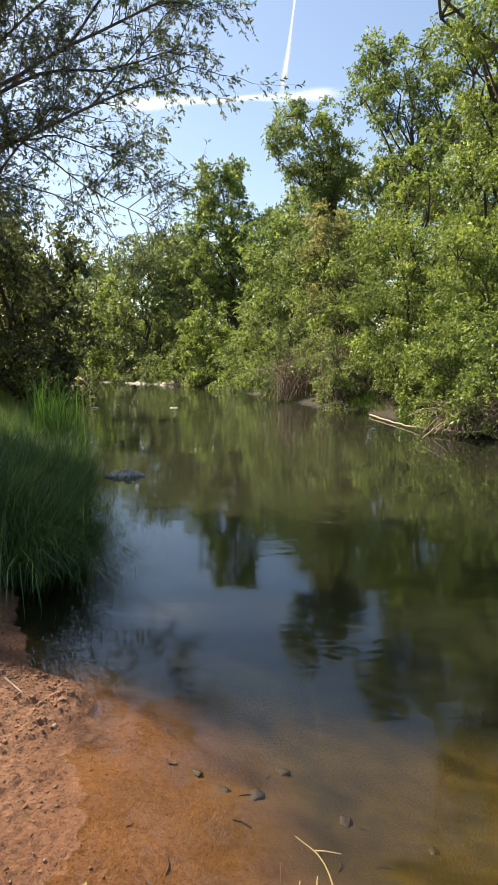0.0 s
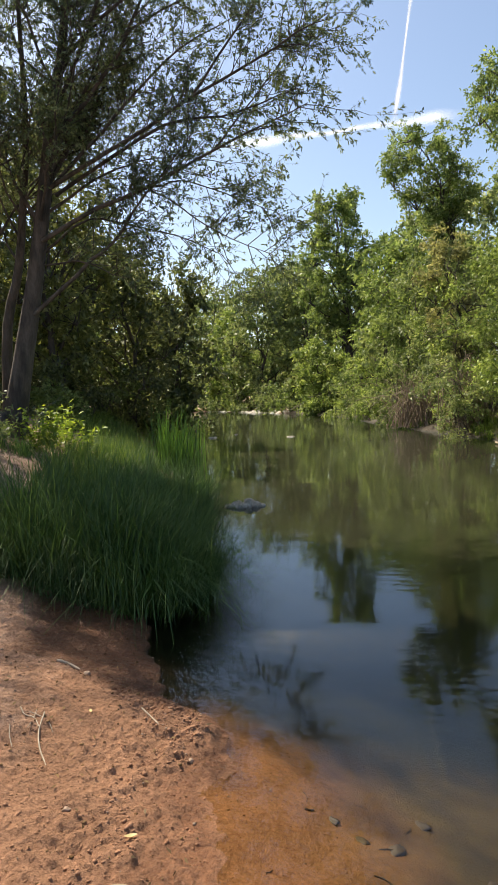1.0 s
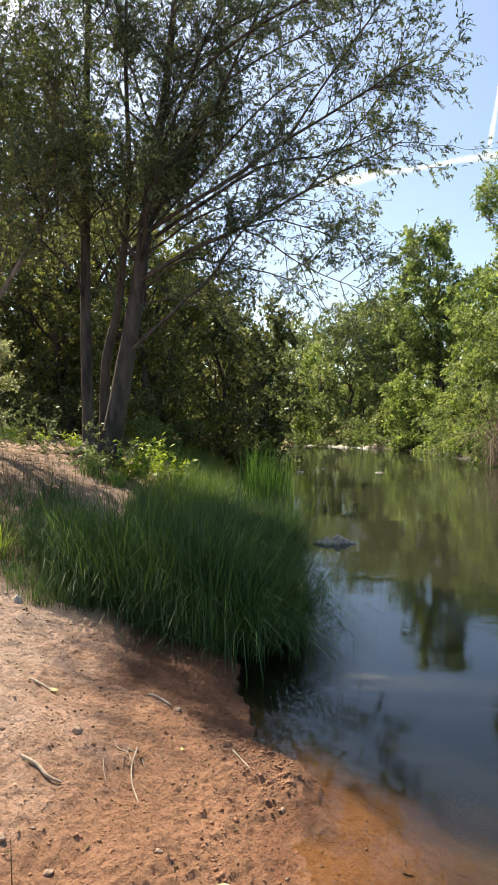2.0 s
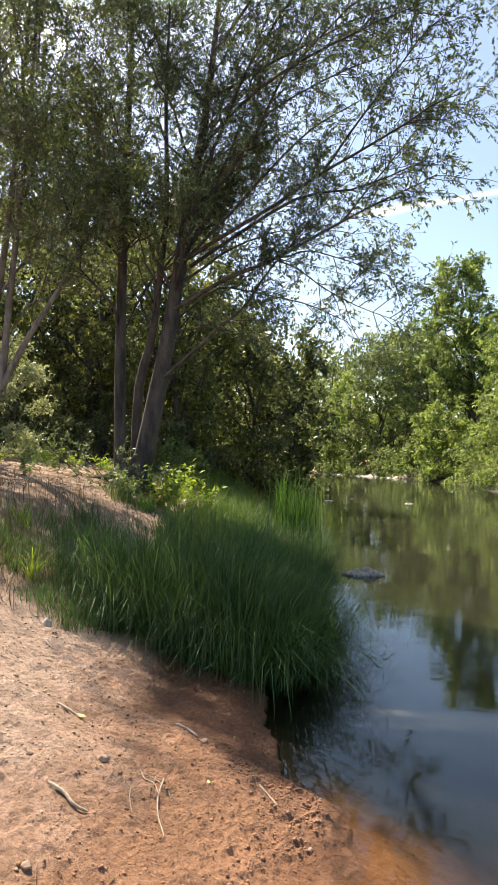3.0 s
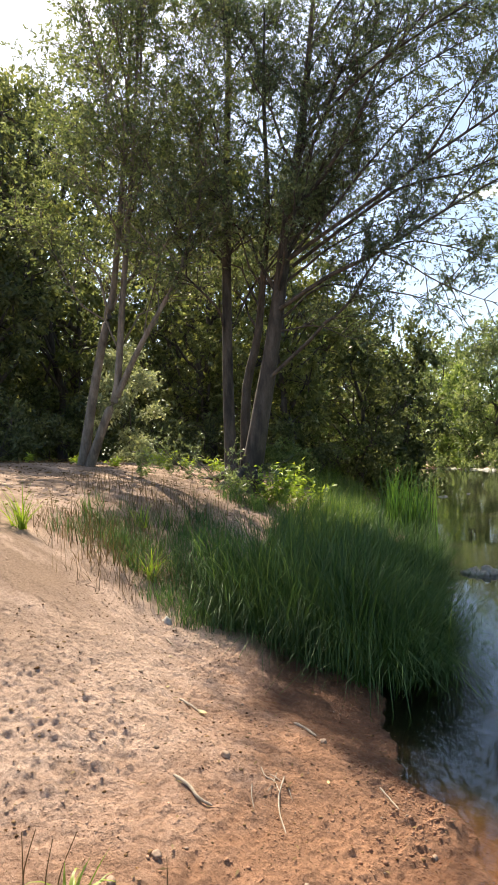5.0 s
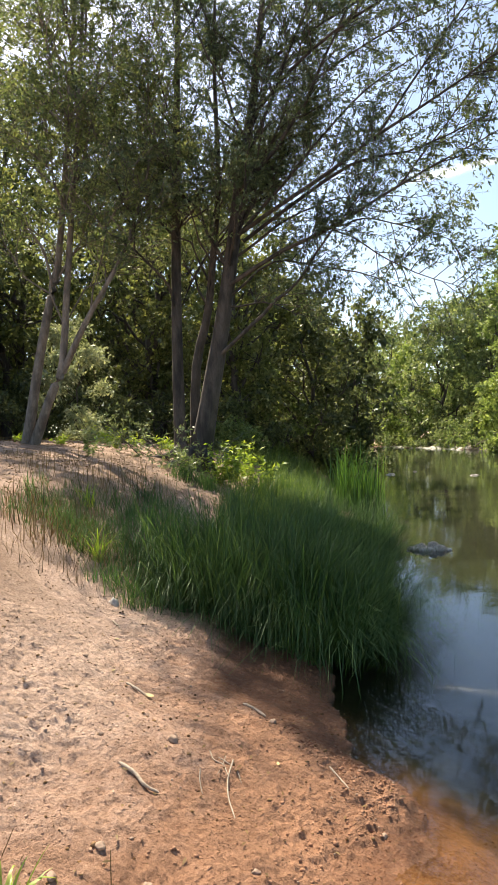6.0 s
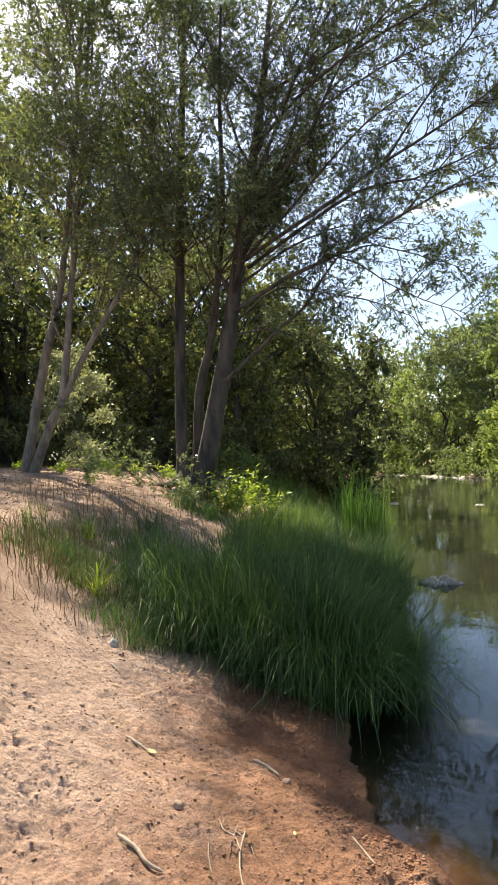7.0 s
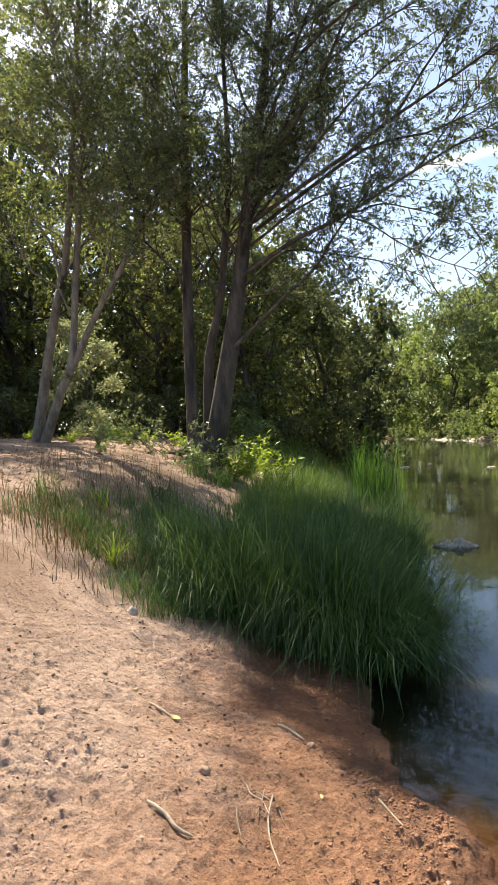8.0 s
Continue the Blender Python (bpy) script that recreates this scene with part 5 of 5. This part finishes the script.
x, y, z = strewn(30000, -4.4, 0.3, 1.5, 6.0, 0.005, 0.9)
patchy = cells(x, y, 91, 0.35) * 0.6 + cells(x, y, 92, 0.12) * 0.4
keep = patchy > rng.uniform(0.25, 0.75, len(x))
x, y, z = x[keep], y[keep], z[keep]
size = 0.0025 + 0.013 * rng.beta(0.9, 6.5, len(x))
tagged(mesh_object("sand_clods", *lump_set(np.stack([x, y, z + size * 0.1], 1), size, 0.6, 0.45), CRUMB), "crumbs and clods of reddish sand on the bank", "sand", kind="stuff")
u = rng.uniform(0, 1, 2600)
x = np.interp(u, (0, 0.3, 0.6, 1), (-1.3, -0.9, -0.78, -0.76)) - np.abs(rng.normal(0, 0.24, 2600)) + 0.05
y = np.interp(u, (0, 0.3, 0.6, 1), (3.7, 3.25, 2.7, 1.8)) + rng.normal(0, 0.06, 2600)
z, size = relief(x, y), 0.003 + 0.015 * rng.beta(1.0, 4.5, 2600)
dry = z > 0.06
x, y, z, size = x[dry], y[dry], z[dry], size[dry]
tagged(mesh_object("shore_clods", *lump_set(np.stack([x, y, z + size * 0.2], 1), size, 0.55, 0.25), CRUMB, smooth=True), "coarse clods of sand heaped along the water's edge", "sand", kind="stuff")
x, y, z = strewn(3600, -4.4, 0.8, 1.5, 6.0, -0.12, 0.9)
size = 0.002 + 0.009 * rng.beta(1.0, 4.0, len(x))
tagged(mesh_object("dark_debris", *crumb_set(np.stack([x, y, z + 0.001], 1), size, 0.35), DEBRIS), "dark bits of rotten leaf and bark on the sand", "debris", kind="stuff")
x, y, z = strewn(1100, -4.4, 0.0, 1.6, 5.6, 0.02, 0.9)
keep = cells(x, y, 95, 0.4) > rng.uniform(0.2, 0.7, len(x))
x, y, z = x[keep], y[keep], z[keep]
size = 0.005 + 0.009 * rng.beta(1.0, 3.0, len(x))
tagged(mesh_object("earth_clods", *lump_set(np.stack([x, y, z + size * 0.2], 1), size, 0.6, 0.35), DEBRIS, smooth=True), "small dark brown clods of earth on the sand", "clods", kind="stuff")
x, y, z = strewn(420, -4.6, 0.4, 1.5, 6.2, -0.05, 0.9)
size = 0.004 + 0.011 * rng.beta(1.0, 4.0, len(x))
tagged(mesh_object("pebbles", *lump_set(np.stack([x, y, z + 0.004], 1), size, 0.55, 0.15), STONE), "small grey and brown pebbles in the sand", "pebbles", kind="stuff")
x, y, z = strewn(420, -4.6, -0.3, 1.6, 6.0, 0.02, 0.8)
way = unit(rng.normal(0, 1, (len(x), 3)) * (1, 1, 0.15))
tagged(mesh_object("leaf_litter", *leaf_quads(np.stack([x, y, z + 0.012], 1), way, 0.035 * rng.uniform(0.5, 1.4, len(x)), 0.012, 1.0), DRY_STEM), "dry fallen leaves and bits on the sand", "leaf litter", kind="stuff")

x, y, z = strewn(5200, -14, -4, 5, 15, 0.5, 3.0)
way = unit(rng.normal(0, 1, (len(x), 3)) * (1, 1, 0.15))
tagged(mesh_object("leaf_litter", *leaf_quads(np.stack([x, y, z + 0.03], 1), way, 0.055 * rng.uniform(0.5, 1.6, len(x)), 0.022, 1.0), DRY_STEM), "brown leaf litter on the upper sand under the trees", "leaf litter", kind="stuff")

shell("stone", -3.48, 4.5, (0.05, 0.04, 0.045), PALE_STONE, "pale rounded stone beside the grass", "stone", seed=3)
for i, (x, y, a) in enumerate([(-2.02, 2.97, 0.04), (-1.32, 2.41, 0.03), (-1.94, 1.97, 0.032), (-1.65, 2.15, 0.03), (-1.88, 2.18, 0.034), (-2.3, 2.75, 0.022), (-2.9, 3.4, 0.028), (-1.75, 3.62, 0.035), (-2.45, 3.05, 0.02), (-0.95, 2.95, 0.024)]):
    shell("stone", x, y, (a * 0.75, a * 0.55, a * 0.4), STONE, "brown river stone half buried in sand", "stone", "stones in the sand", seed=i + 5)
for i, (x, y, a) in enumerate([(-0.28, 2.78, 0.035), (-0.02, 2.68, 0.06), (-0.16, 2.7, 0.04), (0.36, 2.66, 0.05), (0.1, 2.95, 0.05), (0.7, 2.5, 0.04)]):
    shell("stone", x, y, (a * 0.9, a * 0.6, a * 0.28), DARK_STONE, "dark stone lying under the shallow water", "stone", "stones under water", 0.75, seed=i + 31)
# the rock that breaks the surface
for i, (dx, dy, a, b) in enumerate([(-0.12, 0.0, 0.13, 0.085), (0.06, 0.03, 0.14, 0.11), (0.19, -0.03, 0.10, 0.08), (-0.25, 0.02, 0.09, 0.045), (-0.03, -0.06, 0.10, 0.07), (0.27, 0.02, 0.08, 0.04), (-0.18, -0.05, 0.09, 0.06)]):
    shell("rock", -2.0 + dx, 10.45 + dy, (a, a * 0.8, b), ROCK, "grey-brown rock breaking the surface of the water", "rock", "rocks in the river", 0.5, z=0.0, seed=i + 51)
for i, (x, y, a, b) in enumerate([(-6.8, 29.5, 0.2, 0.05), (-6.1, 31.5, 0.12, 0.04), (-3.1, 28.0, 0.16, 0.04), (-15.5, 82, 0.5, 0.2), (-12.6, 77.5, 0.45, 0.2), (-11.2, 75.5, 0.7, 0.15), (-9.0, 71.5, 0.5, 0.15)]):
    shell("rock", x, y, (a, a * 0.7, b), PALE_STONE, "pale flat stone in the river", "rock", "pale river stones", 0.45, z=0.0, seed=i + 61)


u = rng.uniform(0, 1, 260)
x, y = -21 + 13.5 * u + rng.normal(0, 0.4, 260), 95 - 28 * u + rng.normal(0, 0.5, 260)
tagged(mesh_object("gravel_bar", *lump_set(np.stack([x, y, np.maximum(height(x, y), -0.05)], 1), rng.uniform(0.12, 0.42, 260), 0.5), PALE_STONE), "strip of pale stones along the far waterline", "gravel", kind="stuff")
shell("boulder", -11.4, 77.2, (1.0, 0.8, 0.8), PALE_STONE, "pale tan boulder at the far waterline", "boulder", seed=91)
shell("boulder", -14.6, 83.2, (0.7, 0.6, 0.5), PALE_STONE, "pale tan boulder at the far waterline", "boulder", seed=92)


def stick(name, pts, radius, material, label, category="stick", group="", lift=0.0):
    """A crooked stick through points given on the ground plan."""
    k = 12
    flat = bent(np.array([(x, y, 0.0) for x, y in pts]), k)
    low = relief(flat[:, 0], flat[:, 1])
    u = np.linspace(0, 1, k)
    line = np.polyval(np.polyfit(u, low, 1), u)
    p = flat + np.stack([rng.normal(0, radius * 0.12, k), rng.normal(0, radius * 0.12, k), line + max(0, float(np.max(low - line))) * 0.5 + radius * 0.75 + lift], 1)
    r = radius * np.linspace(1.1, 0.8, k) * rng.uniform(0.92, 1.08, k)
    r[-1] *= 0.5
    r[0] *= 0.6
    return tagged(mesh_object(name, *tubes([(p, r)], 8), material, smooth=True), label, category, group)


stick("stick", [(-2.09, 2.61), (-2.0, 2.6), (-1.93, 2.57), (-1.86, 2.58)], 0.0085, DRIFTWOOD, "short weathered stick lying on the sand")
stick("twig", [(-1.98, 3.72), (-1.9, 3.7), (-1.8, 3.64)], 0.009, DRIFTWOOD, "pale splintered twig on the mud", "twig")
for pts, r in [(((-1.84, 3.02), (-1.78, 2.95), (-1.72, 2.93), (-1.66, 2.86)), 0.0035), (((-1.69, 2.98), (-1.66, 2.86), (-1.61, 2.76), (-1.53, 2.66)), 0.0042), (((-1.79, 2.83), (-1.76, 2.77), (-1.71, 2.70)), 0.003), (((-1.76, 2.96), (-1.66, 2.94), (-1.6, 2.88)), 0.0025), (((-1.74, 3.0), (-1.71, 2.9), (-1.7, 2.82)), 0.002),
               (((-1.32, 3.34), (-1.25, 3.26), (-1.17, 3.17)), 0.005), (((-2.6, 3.4), (-2.5, 3.38), (-2.42, 3.36)), 0.008), (((-3.2, 4.1), (-3.1, 4.05)), 0.006), (((-1.16, 2.0), (-1.0, 2.1), (-0.9, 2.12)), 0.004)]:
    stick("twig", pts, r, DRIFTWOOD, "thin dry twig on the sand", "twig", "twigs on the sand")


def fallen_leaf(x, y, length, material, label, turn):
    """A curled leaf with a midrib fold, lying on the sand."""
    n, rows = 7, []
    for i in range(n):
        u = i / (n - 1)
        w = length * 0.2 * math.sin(math.pi * (0.04 + 0.93 * u)) + 0.001
        z = length * 0.10 * (2 * u - 1) ** 2
        rows += [(length * u, -w, z + w * 0.35), (length * u, 0, z), (length * u, w, z + w * 0.35)]
    f = [(3 * i + k, 3 * i + k + 1, 3 * i + k + 4, 3 * i + k + 3) for i in range(n - 1) for k in (0, 1)]
    ob = tagged(mesh_object("fallen_leaf", np.array(rows), np.array(f), material, smooth=True), label, "leaf", "fallen leaves")
    ob.matrix_world = Matrix.Translation(on_ground(x, y, -0.008)) @ pose(0, 0, 0, 0, 0, turn)


STRAW = leaf_material("straw", (0.42, 0.34, 0.17), (0.52, 0.43, 0.23), (0.62, 0.53, 0.30), 0.2, 0.03, 0.5)
for x, y, ln, tn in [(-1.05, 2.33, 0.05, 20), (-2.46, 3.38, 0.09, -20), (-0.6, 1.98, 0.05, 70), (-2.73, 3.45, 0.05, 120), (-3.0, 3.9, 0.05, 200), (-1.55, 3.2, 0.035, 300)]:
    fallen_leaf(x, y, ln, STRAW, "pale dry leaf lying on the sand", tn)


def straw_stem(pts, r):
    p = bent(pts, 12)
    tagged(mesh_object("plant_stem", *tubes([(p, np.linspace(r, r * 0.5, 12))], 6), STRAW, smooth=True), "pale yellow bent plant stem standing in the shallows", "plant stem", "plant stems")


straw_stem([(0.23, 1.72, -0.06), (0.225, 1.84, 0.05), (0.19, 1.94, 0.12), (0.11, 2.0, 0.16)], 0.0035)
straw_stem([(0.165, 1.965, 0.135), (0.2, 1.955, 0.14), (0.25, 1.94, 0.14)], 0.0025)
straw_stem([(0.17, 1.75, -0.06), (0.165, 1.86, 0.08), (0.17, 1.9, 0.1)], 0.003)
straw_stem([(0.12, 1.78, -0.06), (0.11, 1.86, 0.07), (0.115, 1.89, 0.095)], 0.003)


def stalk(x, y, h, lx, ly):
    b = np.array(on_ground(x, y, 0.02))
    p = bent([b, b + (lx * 0.2, ly * 0.2, h * 0.5), b + (lx, ly, h)], 9)
    tagged(mesh_object("stalk", *tubes([(p, np.linspace(0.003, 0.0015, 9))], 5), DRY_STEM), "thin dark dry stalk standing on the sand", "stalk", "dry stalks")


for a in [(-1.68, 1.98, 0.22, -0.02, 0.03), (-2.12, 1.7, 0.30, 0.06, 0.02), (-2.05, 1.74, 0.26, 0.02, 0.03), (-1.98, 1.72, 0.36, 0.10, 0.02), (-2.2, 1.78, 0.2, 0.0, 0.0), (-1.42, 1.93, 0.08, 0.0, 0.01), (0.05, 1.9, 0.18, 0.01, 0.1)]:
    stalk(*a)


# ---- driftwood and brush on the far bank ----
def log(pts, r, material, label):
    p = bent(pts, 14) + rng.normal(0, r * 0.4, (14, 3))
    tagged(mesh_object("fallen_branch", *tubes([(p, np.linspace(r, r * 0.35, 14))], 7), material, smooth=True), label, "branch", "driftwood")


PALE = "bleached fallen branch lying along the waterline"
log([(3.75, 20.5, 0.05), (3.9, 17.5, 0.04), (4.1, 15.6, 0.08), (4.8, 13.7, 0.16)], 0.028, DRIFTWOOD, PALE)
log([(1.0, 33.2, 0.05), (1.9, 32.3, 0.2), (2.6, 32, 0.5)], 0.07, DRIFTWOOD, PALE)
log([(1.6, 32.6, 0.05), (2.3, 31.4, 0.35), (2.7, 31, 0.9)], 0.05, DRIFTWOOD, PALE)
log([(4.6, 15.4, 0.15), (5.3, 14.6, 0.3), (6.2, 13.2, 0.2)], 0.035, DRIFTWOOD, PALE)
log([(5.0, 15.2, 0.3), (5.6, 14.2, 0.5), (6.8, 13.6, 0.4)], 0.03, DRIFTWOOD, PALE)


def brush(x, y, w, h, n, label):
    """A heap of thin bare arching stems."""
    g = np.array(on_ground(x, y))
    a = g + rng.normal(0, 1, (n, 3)) * (w * 0.35, w * 0.35, 0)
    e = g + rng.normal(0, 1, (n, 3)) * (w * 0.6, w * 0.5, h * 0.3) + (0, 0, h * 0.5)
    u = np.linspace(0, 1, 7)[None, :, None]
    p = a[:, None] * (1 - u) + e[:, None] * u
    p[..., 2] += h * 0.8 * (u * (1 - u) * 2)[..., 0]
    tagged(mesh_object("brushwood", *tube_set(p, np.full(n, 0.02), np.full(n, 0.005)), DRIFTWOOD_BROWN), label, "brushwood", kind="stuff")


brush(2.25, 30.2, 1.7, 2.2, 150, "heap of bare brown branches on the bank")
brush(5.0, 14.6, 1.2, 0.8, 130, "tangle of bare dry stems at the waterline")
brush(3.7, 25.4, 1.3, 2.6, 110, "grey dead shrub among the leaves")


# ---- vapour trails ----
def trail(a, b, width, material, label):
    n = 60
    t = np.linspace(0, 1, n)[:, None]
    mid_line = np.array(a) * (1 - t) + np.array(b) * t + width * 0.05 * np.sin(t * (11, 17, 23)) * (1, 0, 1)
    go = unit(np.array(b, float) - np.array(a, float))
    side = unit(np.cross(go, np.array([0, 1.0, 0.4])))
    w = width * (0.7 + 0.3 * np.sin(t * 9)) * np.array([[0.5]])
    rows = np.stack([mid_line + side * w * k for k in (-1, -0.5, 0, 0.5, 1)], 1)
    i, j = np.meshgrid(np.arange(n - 1), np.arange(4), indexing="ij")
    q = np.stack([i * 5 + j, i * 5 + j + 1, (i + 1) * 5 + j + 1, (i + 1) * 5 + j], -1).reshape(-1, 4)
    ob = mesh_object("vapour_trail", rows.reshape(-1, 3), q, material)
    uv = ob.data.uv_layers.new(name="UVMap")
    flat = np.stack(np.meshgrid(np.linspace(0, 1, n), np.linspace(0, 1, 5), indexing="ij"), -1).reshape(-1, 2)
    uv.data.foreach_set("uv", flat[q.ravel()].astype(np.float32).ravel())
    return tagged(ob, label, "vapour trail", kind="structure")


trail((262, 2500, 1560), (150, 2500, 930), 26, VAPOUR, "thin white vapour trail across the blue sky")
trail((-520, 2550, 955), (420, 2550, 968), 62, VAPOUR_SOFT, "soft white vapour trail low in the sky")

# ---- bits sunk in the shallows ----
for i in range(16):
    x, y, a, ln = rng.uniform(-0.55, 0.75), rng.uniform(1.9, 2.95), rng.uniform(0, 3.1), rng.uniform(0.03, 0.10)
    stick("sunken_twig", [(x, y), (x + 0.5 * ln * math.cos(a), y + 0.5 * ln * math.sin(a)), (x + ln * math.cos(a + 0.25), y + ln * math.sin(a + 0.25))], rng.uniform(0.0015, 0.004), DARK_STONE,
          "dark waterlogged twig lying on the sand under shallow water", "twig", "sunken twigs")
